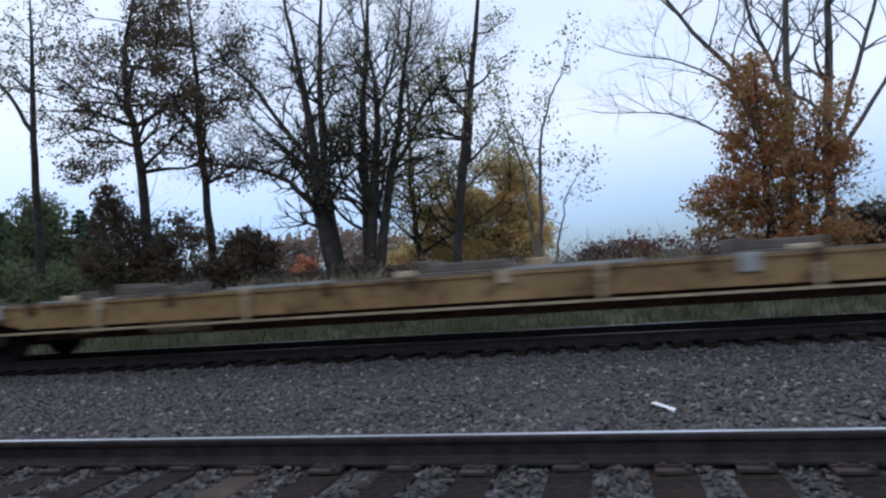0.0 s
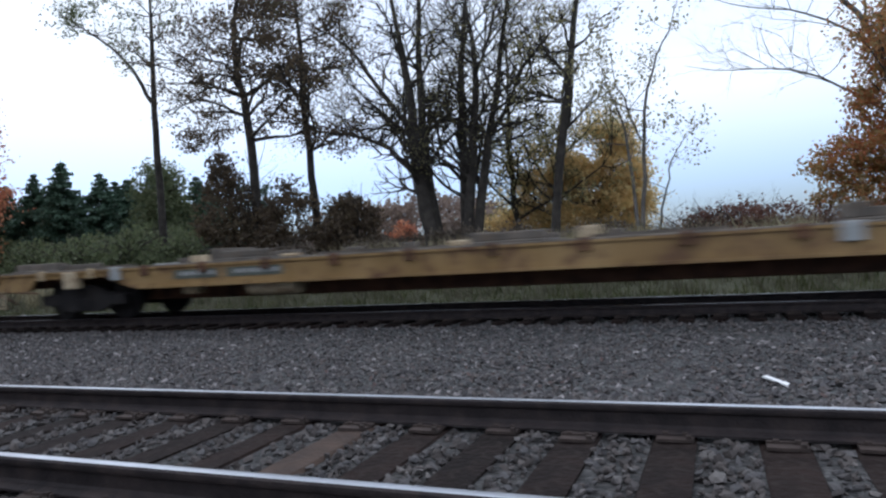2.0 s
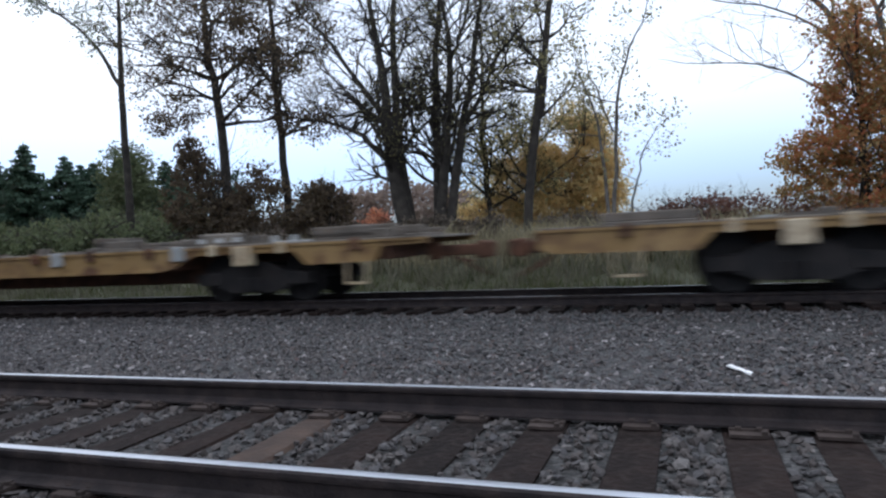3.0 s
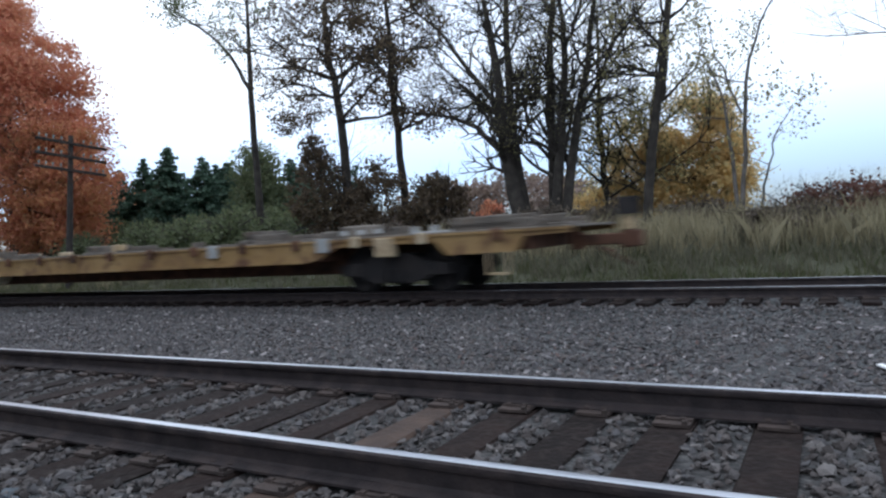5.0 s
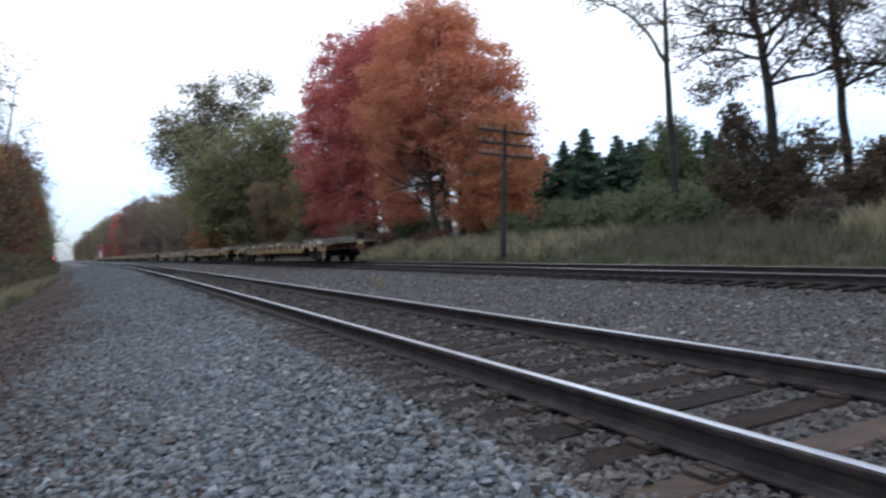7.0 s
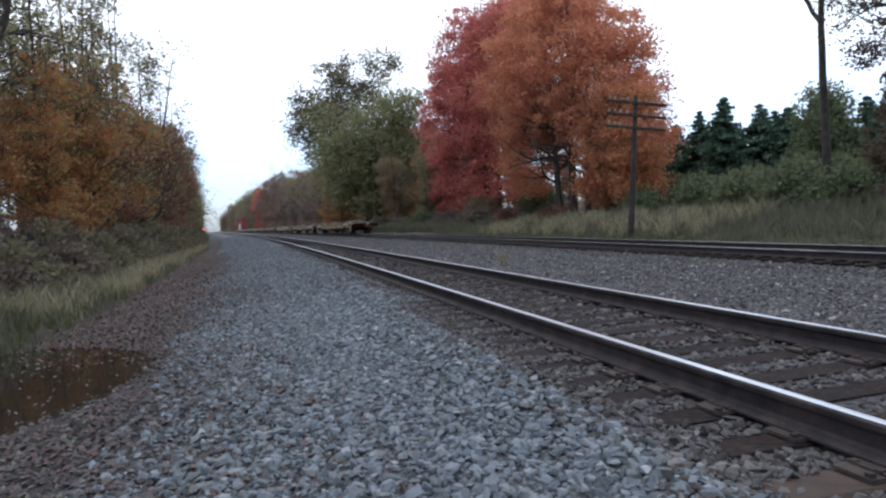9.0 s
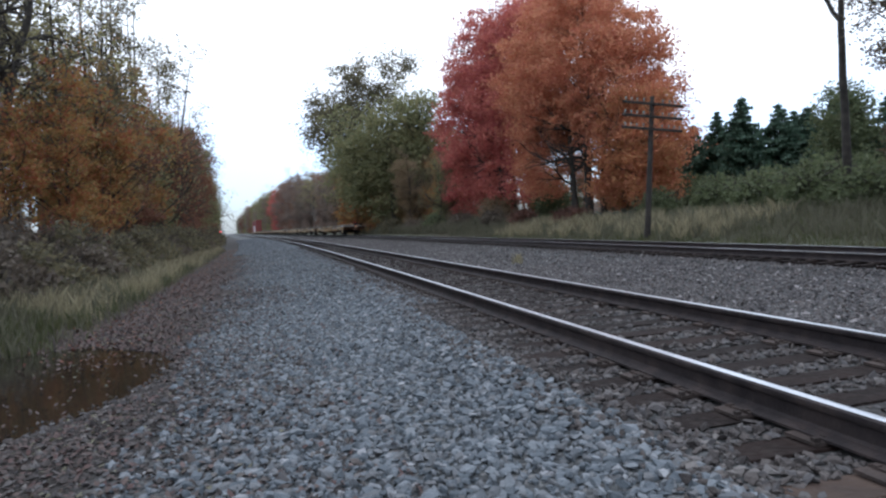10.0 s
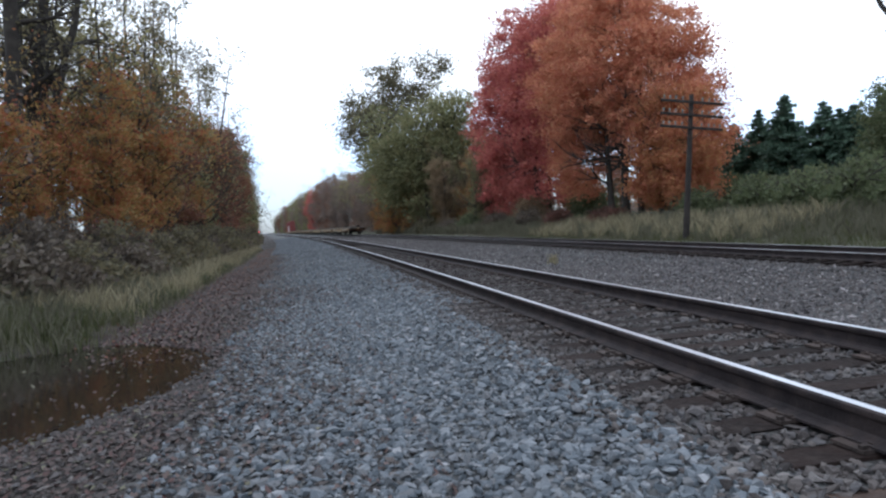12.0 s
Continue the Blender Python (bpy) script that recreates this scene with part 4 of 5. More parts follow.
def spruce(at, height, radius, seed, label="dark green conifer with a pointed top"):
    rng = np.random.default_rng(seed)
    tree = tagged(new("spruce_tree"), label, "conifer", "conifers behind the bank")
    out = [(0, np.array([(0, 0, 0), (0, 0, height * 0.5), (0, 0, height)]), np.array([0.16, 0.1, 0.015]))]
    pts = []
    z = 0.4
    while z < height - 0.15:
        r = radius * (1 - z / height) ** 0.92 + 0.04
        for k in range(10):
            a, rr = rng.uniform(0, 6.28), r * rng.uniform(0.6, 1.25)
            tip = np.array([np.cos(a) * rr, np.sin(a) * rr, z - 0.1 * rr])
            out.append((2, np.array([(0, 0, z), tip * (0.5, 0.5, 1) - (0, 0, 0.08), tip]), np.array([0.03, 0.02, 0.006])))
            n = int(44 * rr) + 8
            t = rng.uniform(0.15, 1.0, n)[:, None]
            pts.append(np.array([0, 0, z]) * (1 - t) + tip * t + rng.normal(0, 0.05 + 0.045 * rr, (n, 3)) * (1, 1, 0.6))
        z += 0.3
    part("trunk", tube_mesh("trunk", out, BARK), BARK, tree)
    part("crown", leaf_mesh("crown", rng, np.concatenate(pts), 0.13, L_SPRUCE), L_SPRUCE, tree)
    tree.location = at
    return tree


for k, (x, y, h, r) in enumerate([(35, 49.2, 6.9, 2.7), (35, 46.2, 7.5, 2.6), (34, 42.1, 8.0, 2.8), (35.5, 44.6, 6.6, 2.6), (35, 39.6, 7.0, 2.7), (35.5, 37.6, 6.4, 2.6), (36, 35.8, 6.7, 2.7), (35, 33.9, 6.8, 2.6), (36, 32.0, 6.0, 2.6), (35, 30.2, 5.2, 2.4), (35, 52.0, 6.2, 2.7), (35, 55.0, 5.6, 2.7), (37.5, 41.0, 6.6, 2.6), (37.5, 47.5, 6.6, 2.6), (33, 51.0, 4.8, 2.2)]):
    spruce(foot(x, y), h, r * 1.2, 30 + k)
make_tree("yew_tree", "rounded dark green tree", "tree", foot(33.0, 32.0), [[(0, 0, 0, 0.16), (0, 0, 3, 0.1), (0, 0, 6, 0.03)]], BARK, 44, branches=8, length=1.4,
          lobes=[(0, 0, 2.4, 2.0, 2.5, 2.4, 200), (0, 0.3, 4.8, 1.4, 1.7, 2.0, 120)], leaf_mat=L_GREEN, leaf_size=0.09, clump=0.6)
shrub("green_shrub", "dense green shrub at the foot of the conifers", foot(30.0, 33.5), [(0, 0, 1.0, 1.4, 3.0, 1.3, 150)], L_GREEN, 45, 0.075)
shrub("green_shrub", "dense green shrub at the foot of the conifers", foot(28.0, 27.5), [(0, 0, 1.1, 1.2, 2.4, 1.4, 130)], L_GREEN, 46, 0.075)
shrub("green_shrub", "dense green shrub at the foot of the conifers", foot(31.0, 41.0), [(0, 0, 0.9, 1.4, 3.6, 1.2, 150)], L_GREEN, 47, 0.075)

make_tree("orange_maple", "great orange maple in full autumn colour", "tree", foot(25.0, 49.0),
          [[(0, 0, 0, 0.36), (0, 0, 5, 0.28), (0.4, 0.4, 11, 0.18), (0.6, 0.6, 18, 0.04)], [(0, -2.4, 0, 0.26), (0, -2.8, 5, 0.2), (0, -3.4, 13, 0.04)], [(0, 2.4, 0, 0.28), (0, 3, 6, 0.2), (0, 4, 15, 0.04)], [(0.5, -4.4, 0, 0.18), (0.6, -5, 5, 0.13), (0.6, -5.4, 10, 0.03)], [(-0.6, 1.0, 0, 0.2), (-0.8, 1.2, 6, 0.15), (-1.0, 1.4, 13, 0.03)]],
          BARK, 50, branches=14, length=3.4, kids=(0, 4, 3), start=0.28, leaf_mat=L_FLAME, leaf_size=0.1,
          lobes=[(0, 0.5, 12.0, 5.6, 7.0, 6.6, 560), (-1.2, 5.0, 11.0, 4.6, 5.6, 6.4, 330), (0.8, -4.6, 9.5, 4.0, 4.6, 5.6, 300), (1.5, -6.8, 6.0, 2.6, 3.6, 4.0, 130), (0, 1.4, 17.4, 3.6, 4.6, 2.6, 160), (-0.5, 6.5, 6.0, 3.2, 4.6, 4.4, 190), (2.4, -1.0, 4.0, 2.0, 7.0, 3.0, 60)], clump=0.85, per_clump=88)
make_tree("red_maple", "tall scarlet maple in full autumn colour", "tree", foot(24.6, 68.0),
          [[(0, 0, 0, 0.42), (0, 0, 7, 0.3), (0, 1, 15, 0.18), (0, 1, 23, 0.04)], [(0, 3, 0, 0.3), (0, 4, 7, 0.2), (0, 6, 17, 0.04)], [(0, -3, 0, 0.3), (0, -4, 7, 0.2), (0, -5, 17, 0.04)]],
          BARK, 53, branches=13, length=4.2, kids=(0, 4, 3), start=0.25, leaf_mat=L_RED, leaf_size=0.13,
          lobes=[(0, 0, 14.5, 5.5, 8, 8.6, 480), (-0.5, 6, 11, 5, 7, 8.0, 280), (0, -6, 12.5, 5, 7, 7.5, 260), (-0.5, 8, 5.5, 4, 7, 5.0, 170), (0, 0, 5, 3, 9, 4.0, 150), (0, -7, 18, 3, 5, 3, 80), (4.0, -3.5, 20.5, 3.2, 3.4, 2.6, 90)], clump=1.0, per_clump=84)
make_tree("gold_maple", "smaller orange-gold maple at the edge of the wood", "tree", foot(24.5, 41.0), [[(0, 0, 0, 0.2), (0, 0, 3, 0.14), (0, 0.4, 8, 0.03)]], BARK, 51, branches=14, length=2.4,
          leaf_mat=L_COPPER, leaf_size=0.09, start=0.2, lobes=[(0, 0.5, 4.2, 2.6, 2.8, 3.0, 190), (0, 2, 2.2, 2.0, 3.0, 1.6, 80), (0, 0.8, 7.0, 1.6, 2.0, 1.8, 70), (0, -2.4, 4.4, 2.0, 2.4, 2.2, 110), (0, -2.2, 1.8, 1.8, 2.2, 1.2, 60), (0.4, -1.6, 7.0, 1.4, 1.8, 1.6, 50)], clump=0.7, per_clump=60)
make_tree("green_oak", "large dull green oak with a rounded crown", "tree", foot(19.0, 102.0),
          [[(0, 0, 0, 0.5), (0, 0, 7, 0.4), (0, 0.4, 13, 0.2), (0, 0.6, 19, 0.05)], [(0, 0, 6, 0.3), (3.0, -3, 12, 0.2), (4.5, -5, 19, 0.05)], [(0, 0, 7, 0.3), (-4, 3, 12, 0.2), (-6, 5, 18, 0.05)]],
          BARK, 52, branches=14, length=5.0, kids=(0, 5, 3), start=0.4, leaf_mat=L_PALE_GREEN, leaf_size=0.2, per_twig=4, spread=0.6,
          lobes=[(0, 0, 12, 7.5, 6, 6.5, 420), (4.5, -2, 11, 5.5, 5, 6.5, 240), (-5, 2, 10, 5, 5, 6, 220), (0, 0, 5, 8, 5, 4, 120), (3.5, -3, 17.5, 3.5, 3.5, 2.5, 60)], clump=1.5, per_clump=40)
make_tree("tall_oak", "tall thin-crowned oak with dark ragged tufts", "tree", foot(15.5, 116.0),
          [[(0, 0, 0, 0.45), (0, 0, 10, 0.36), (-0.6, 0, 20, 0.2), (-1.0, 0, 29, 0.04)], [(0, 0, 9, 0.28), (-3.0, 0, 16, 0.18), (-5.5, 0, 23, 0.04)], [(0, 0, 12, 0.26), (4.0, 0, 20, 0.16), (8.0, 0, 30, 0.04)]],
          BARK, 54, branches=24, length=4.6, kids=(0, 4, 3), start=0.4, leaf_mat=L_DUSK, leaf_size=0.2, per_twig=9, spread=0.7,
          lobes=[(-1, 0, 26.5, 3.2, 2.6, 2.8, 40), (-4.5, 0, 21, 3.4, 2.8, 3.2, 46), (-6.0, 0, 16.5, 2.4, 2.2, 2.4, 44), (1.2, 0, 21.5, 2.6, 2.4, 2.2, 44), (-3.0, 0, 13, 3.5, 3, 3.0, 60), (8.0, 0, 28.5, 4.0, 2.6, 2.6, 44), (5.0, 0, 24.0, 2.4, 2.2, 2.0, 40), (0, 0, 7, 5, 3, 4, 70)], clump=1.3, per_clump=20)
for k, (x, y, h, m, w) in enumerate([(27.0, 60.0, 3.0, 8, 3.2), (24.5, 84.0, 3.4, 9, 3.6), (22.0, 92.0, 5.0, 10, 3.6), (23.5, 66.0, 2.6, 9, 3.0), (30.0, 70.0, 6.0, 10, 4.5), (32.0, 55.0, 5.0, 9, 5.0), (31.0, 47.0, 3.0, 8, 4.0)]):
    shrub("thicket_bush", "tangled brown and green thicket below the trees", foot(x, y), [(0, 0, h * 0.45, 1.8, w, h * 0.55, 130), (0.4, w * 0.5, h * 0.3, 1.6, w * 0.7, h * 0.4, 60)], {8: L_GREEN, 9: L_TAWNY, 10: L_ORANGE}[m], 80 + k, 0.13, 0.75, 36, "thickets below the trees")

# the pole line
def telegraph_pole(at, lean):
    p = tagged(new("telegraph_pole"), "old leaning wooden telegraph pole with three crossarms", "utility pole")
    part("shaft", cyl(bmesh.new(), 0.15, 0.1, 7.0, Matrix.Translation((0, 0, 3.3)), 12), POLE_WOOD, p)
    for k, z in enumerate((6.42, 5.82, 5.24)):
        a = part("crossarm", boxes((-1.6, 1.6, -0.17, -0.09, z - 0.06, z + 0.06), bevel=0.01), POLE_WOOD, p)
        for x in (-1.45, -1.15, -0.85, -0.5, 0.5, 0.85, 1.15, 1.45):
            q = bmesh.new()
            cyl(q, 0.014, 0.014, 0.12, Matrix.Translation((x, -0.13, z + 0.11)), 6)
            cyl(q, 0.04, 0.03, 0.09, Matrix.Translation((x, -0.13, z + 0.19)), 8)
            part("insulator", q, GLASS_INS, a)
        for s in (-1, 1):
            part("brace", boxes((-0.02, 0.02, -0.18, -0.165, -0.4, 0.4)), RUST, a).matrix_local = pose(s * 0.32, 0, z - 0.28, 0, s * 50, 0)
    p.matrix_world = pose(*at, 0, lean, 0)


telegraph_pole((17.5, 28.5, gz_at(17.5, 28.5)), 5.0)

# ---------------------------------------------------------------- the woods along the line, both sides
def wood_kinds():
    kinds = []
    for k, (m, bark, lab, dens) in enumerate([(L_GOLD, BARK, "brown and gold woodland tree by the line", 100), (L_ORANGE, BARK, "orange woodland tree by the line", 100), (L_PALE_GREEN, BARK, "dull green woodland tree by the line", 130), (L_RUSSET, BARK, "reddish brown woodland tree by the line", 110), (L_OLIVE, BARK_GREY, "tall half-bare woodland tree by the line", 34), (L_TAWNY, BARK, "tawny woodland tree by the line", 130), (L_RED, BARK, "red woodland tree by the line", 130), (L_FAR, BARK_GREY, "woodland tree by the line with haze put into its greyish mauve leaves", 120)]):
        kr = random.Random(k + 3)
        lobes = [(kr.uniform(-0.9, 0.9), kr.uniform(-0.9, 0.9), z, kr.uniform(1.6, 2.4), kr.uniform(1.6, 2.4), kr.uniform(1.3, 2.0), int(dens * w)) for z, w in ((1.9, 0.45), (4.2, 0.6), (6.4, 0.6), (8.8, 0.5), (11.0, 0.3))]
        if k == 4:
            lobes = lobes[2:]
        kinds.append(make_tree("woodland_tree", lab, "tree", (0, 0, 0), [[(0, 0, 0, 0.2), (0.2, 0.1, 5, 0.15), (-0.2, 0.2, 9, 0.1), (0.2, 0, 13.5, 0.02)], [(0, 0, 1, 0.12), (0.6, 0.5, 5, 0.09), (1.2, 0.8, 10.5, 0.02)]], bark, 60 + k, branches=15, length=3.0, kids=(0, 4, 3), start=0.2, leaf_mat=m, leaf_size=0.1, per_twig=2, spread=0.3,
                               lobes=lobes, clump=0.68, per_clump=48, group="woodland trees"))
    return kinds


KINDS = wood_kinds()


def plant(kind, u, y, size, turn, used=[]):
    x = u + bend(y)
    m = pose(x, y, gz_at(x, y) - 0.15, 0, 0, turn)
    if kind in used:
        o = copy_thing(KINDS[kind], m)
    else:
        o = KINDS[kind]
        o.matrix_basis = m
        used.append(kind)
    o.scale = (size, size, size)
    return o


wr = random.Random(5)
# The leading entries stand out of view, added to darken the puddle's reflection.
for y, u, kind, size in [(18.5, -9.2, 1, 0.6), (15, -9.8, 3, 0.7), (20, -11, 0, 0.7), (12, -11, 2, 0.8), (16.5, -12.5, 3, 0.75), (9, -11.5, 1, 0.8), (14, -8.6, 3, 0.5), (12, -9.3, 0, 0.6), (17.5, -9.6, 7, 0.8), (10, -8.8, 3, 0.55), (6.5, -9.5, 0, 0.7), (19.5, -8.0, 1, 0.5), (22.5, -8.0, 1, 0.4), (26, -8.3, 1, 0.55), (28.5, -7.0, 1, 0.5), (31, -7.9, 1, 0.7), (34, -6.9, 1, 0.66), (38, -7.8, 0, 0.85), (42, -6.9, 3, 0.66), (47, -7.4, 1, 0.85), (53, -6.9, 2, 0.85), (60, -7.4, 3, 0.9), (67, -7.0, 3, 0.95), (75, -7.2, 3, 1.05), (84, -7.0, 3, 1.1), (94, -7.2, 2, 1.1), (106, -7.2, 3, 1.15), (120, -7.2, 2, 1.2), (136, -7.2, 5, 1.2), (155, -7.4, 2, 1.2), (180, -7.5, 4, 1.25), (215, -7.6, 2, 1.25), (260, -7.8, 5, 1.25)]:
    plant(kind, u, y, size, wr.uniform(0, 360))
for y, u, kind, size in [(110, 17.4, 1, 0.75), (104, 18.4, 1, 0.5), (90, 21, 5, 0.8), (80, 22.5, 2, 0.7), (128, 19, 1, 0.8), (120, 25, 2, 1.1), (79, 24, 5, 0.75), (88, 25, 1, 0.75), (96, 26, 5, 0.85), (112, 23, 5, 0.8), (118, 20, 1, 0.85), (125, 23, 0, 1.0), (132, 20, 1, 0.95), (139, 22, 7, 1.1), (146, 20, 7, 1.05), (154, 22, 4, 1.25), (162, 20, 7, 1.15), (171, 22, 3, 1.2), (181, 20, 4, 1.3), (192, 20, 7, 1.35), (204, 19, 7, 1.4), (217, 20, 3, 1.45), (231, 19, 7, 1.4), (247, 19, 3, 1.5), (265, 19, 7, 1.5), (285, 18.5, 6, 1.5), (308, 18, 2, 1.6), (335, 18, 7, 1.6), (365, 18, 2, 1.65), (400, 18, 7, 1.65), (440, 18, 2, 1.7), (490, 17.5, 3, 1.7), (550, 17, 7, 1.7), (620, 17, 2, 1.7), (700, 17, 3, 1.7), (800, 17, 7, 1.7), (920, 17, 2, 1.7), (104, 24, 5, 0.6), (98, 22.5, 0, 0.55), (109, 22, 5, 0.55), (115, 27, 2, 1.0), (86, 27, 5, 0.9), (320, -8, 2, 1.3), (400, -8, 5, 1.3), (520, -8, 2, 1.3), (700, -8, 3, 1.3)]:
    plant(kind, u, y, size, wr.uniform(0, 360))
for y, u, s in [(31, -10.2, 1.0), (35, -9.8, 1.05), (38, -9.2, 1.0), (46, -8.6, 1.0)]:
    plant(4, u, y, s, wr.uniform(0, 360))
for y, x, k, s in [(72, 36, 5, 0.55), (64, 38, 2, 0.5), (80, 34, 3, 0.6), (57, 37, 5, 0.45), (88, 32, 2, 0.6)]:
    plant(k, x - bend(y), y, s, wr.uniform(0, 360))
for y in range(84, 330, 11):
    plant((7, 3, 0, 2)[y % 4], 29 + wr.uniform(-2, 2), y, 1.0 + y / 600, wr.uniform(0, 360))
for k, (y, u, dx, dy, r, top) in enumerate([(23.0, -8.35, 0.25, 0.2, 0.3, 16), (25.0, -9.1, 1.7, 0.6, 0.24, 16), (26.8, -9.7, 3.2, 0.8, 0.2, 14), (24.2, -8.9, 0.4, 1.0, 0.14, 15), (28.5, -9.6, 0.5, 0.8, 0.16, 16), (30.5, -9.3, -0.3, 0.5, 0.13, 15), (33.0, -8.4, 0.2, 0.2, 0.1, 15), (37.0, -8.0, 0.1, 0.4, 0.1, 15), (41.0, -8.2, 0.5, 0.4, 0.12, 15), (46.0, -8.6, 0.6, 0.3, 0.15, 17), (50.0, -8.2, 1.0, 0.3, 0.13, 18), (54.0, -8.6, 0.4, 0.3, 0.15, 19), (60.0, -8.0, 3.6, 0.4, 0.15, 16), (66.0, -8.2, 0.6, 0.4, 0.15, 18), (74.0, -7.8, 1.2, 0.4, 0.16, 16), (86.0, -7.6, 1.4, 0.4, 0.18, 17)]):
    make_tree("wood_edge_tree", "tall dark-stemmed tree with thin brownish leaves at the wood edge", "tree", foot(u + bend(y), y), [[(0, 0, 0, r), (dx * 0.3, dy * 0.3, 5, r * 0.85), (dx * 0.7, dy * 0.7, 10, r * 0.6), (dx, dy, top, 0.02)]], BARK, 140 + k, branches=20, length=2.6, kids=(0, 4, 3), start=0.4, leaf_mat=L_DUSK, per_twig=(3 if k < 6 else 5), leaf_size=(0.075 if k < 9 else 0.1), spread=0.2, group="trees of the wood edge")


# the dark brush at the foot of the trees, and the far woods across the fields
def brush(seed, label, material, w, h):
    return shrub("brush", label, (0, 0, 0), [(0, 0, h * 0.4, 0.9, w, h * 0.6, int(70 * w)), (0.3, w * 0.4, h * 0.3, 0.8, w * 0.6, h * 0.4, int(25 * w))], material, seed, 0.07, 0.38, 34, "brush along the line")


B0, B1, B2, B3 = brush(100, "grey-brown tangled brush beside the line", L_SCRUB, 1.5, 1.3), brush(101, "dull olive brown leafy brush beside the line", L_DUSK, 1.5, 1.4), brush(102, "reddish brown leafy brush beside the line", L_MAROON, 1.3, 1.2), brush(103, "green leafy brush on the bank", L_GREEN, 1.5, 1.4)
seen_brush = set()
# The first five bushes are unseen, added so the water mirrors no bright sky.
for y, u, k, s in [(9.5, -7.6, 0, 1.5), (13.5, -8.4, 0, 1.6), (7.0, -8.2, 0, 1.5), (16.5, -8.2, 0, 1.6), (11.5, -8.8, 2, 1.7), (20.5, -7.2, 0, 1.5), (24.5, -6.8, 2, 1.4), (11, -6.6, 0, 0.9), (13, -6.0, 1, 0.9), (12.5, -7.6, 0, 1.2), (15, -5.4, 0, 1.0), (15.5, -6.8, 1, 1.2), (17.5, -5.2, 1, 1.0), (19, -6.4, 0, 1.2), (21, -5.0, 0, 1.0), (23, -5.8, 1, 1.2), (25.5, -5.0, 1, 1.0), (28, -5.6, 0, 1.2), (31, -5.0, 1, 1.1), (34, -5.4, 1, 1.2), (38, -5.0, 0, 1.2), (42, -5.2, 1, 1.3), (47, -5.0, 1, 1.3), (53, -5.0, 0, 1.3), (60, -5.0, 1, 1.4), (70, -5.0, 0, 1.4), (82, -5.0, 1, 1.5), (96, -5.0, 0, 1.5),
                   (12, 23.0, 0, 0.9), (9, 24.0, 0, 0.8), (6.5, 22.6, 0, 0.95), (3.5, 23.5, 0, 0.85), (-2, 22.0, 2, 0.5), (-5.5, 22.0, 2, 0.6), (-8.5, 21.5, 0, 0.6), (0.6, 21.5, 0, 0.75), (-4.0, 21.0, 0, 0.45), (15.5, 22.8, 0, 0.9), (19, 23.0, 0, 0.7), (22, 23.5, 3, 1.2), (25, 24.0, 3, 1.3), (29, 24.5, 3, 1.2), (33, 25.0, 3, 1.2), (37, 24.0, 3, 1.2), (45, 22.0, 2, 1.1), (53, 21.5, 2, 1.2), (60, 21.5, 0, 1.2), (68, 21.0, 0, 1.3), (76, 20.5, 3, 1.3), (84, 20.0, 0, 1.4), (92, 19.0, 1, 1.4), (12.5, 27.0, 0, 0.7), (-10, 26, 0, 1.4), (21, 28, 2, 1.5)]:
    x = u + bend(y)
    m = pose(x, y, gz_at(x, y) - 0.08, 0, 0, wr.uniform(-25, 25))
    if k in seen_brush:
        o = copy_thing((B0, B1, B2, B3)[k], m)
    else:
        o = (B0, B1, B2, B3)[k]
        o.matrix_basis = m
        seen_brush.add(k)
    o.scale = (s, s * wr.uniform(0.9, 1.3), s * wr.uniform(0.8, 1.15))


def far_woods():
    rng = np.random.default_rng(8)
    n = 5200
    y = rng.uniform(-160, 260, n)
    x = 105 + rng.normal(0, 5, n) + 0.1 * y
    top = 2.2 + 7.5 * np.exp(-((y - 50) / 17) ** 2) + 2.0 * np.exp(-((y + 60) / 25) ** 2) - 4.0 * np.exp(-((y + 4) / 22) ** 2) + 1.2 * np.sin(y * 0.21) + 0.7 * np.sin(y * 0.57 + 1)
    y, x, top = y[top > 1.2], x[top > 1.2], top[top > 1.2]
    n = len(y)
    z = 1.2 + np.maximum(top, 0.2) * rng.uniform(0, 1, n) ** 0.7
    c = np.stack([x, y, z], 1)[:, None, :] + rng.normal(0, 1, (n, 16, 3)) * np.array([0.9, 0.9, 0.5])
    ob = new("far_woods", leaf_mesh("far_woods", rng, c.reshape(-1, 3), 0.45, L_FAR))
    tagged(ob, "distant brown woods beyond the fields", "woods", kind="stuff")


far_woods()


# ---------------------------------------------------------------- grass, fallen leaves, water
def blades(name, label, rng, u, y, h, w, material):
    dry = ((u + 2.7) / 1.7) ** 2 + ((y - 7.6) / 2.3) ** 2 > 1
    u, y, h, w = u[dry], y[dry], h[dry], w[dry]
    n = len(u)
    x = u + np.array([bend(b) for b in y])
    z = ground_z(u, y) - 0.03
    a = rng.uniform(0, 6.28, n)
    side = np.stack([np.cos(a), np.sin(a), 0 * a], 1) * (w / 2)[:, None]
    lean = rng.normal(0, 0.28, (n, 2)) * h[:, None]
    base = np.stack([x, y, z], 1)
    mid = base + np.stack([lean[:, 0] * 0.3, lean[:, 1] * 0.3, h * 0.6], 1)
    tip = base + np.stack([lean[:, 0], lean[:, 1], h], 1)
    v = np.stack([base - side, base + side, mid + side * 0.8, tip, mid - side * 0.8], 1)
    me = arrays(name, v.reshape(-1, 3), np.arange(n * 5).reshape(n, 5), material)
    return tagged(new(name, me), label, "grass", kind="stuff")


def clumped(rng, n, u0, u1, y0, y1, k=14):
    cu, cy = rng.uniform(u0, u1, n // k), rng.uniform(y0, y1, n // k)
    return (np.repeat(cu, k) + rng.normal(0, 0.12, n // k * k)), (np.repeat(cy, k) + rng.normal(0, 0.12, n // k * k))


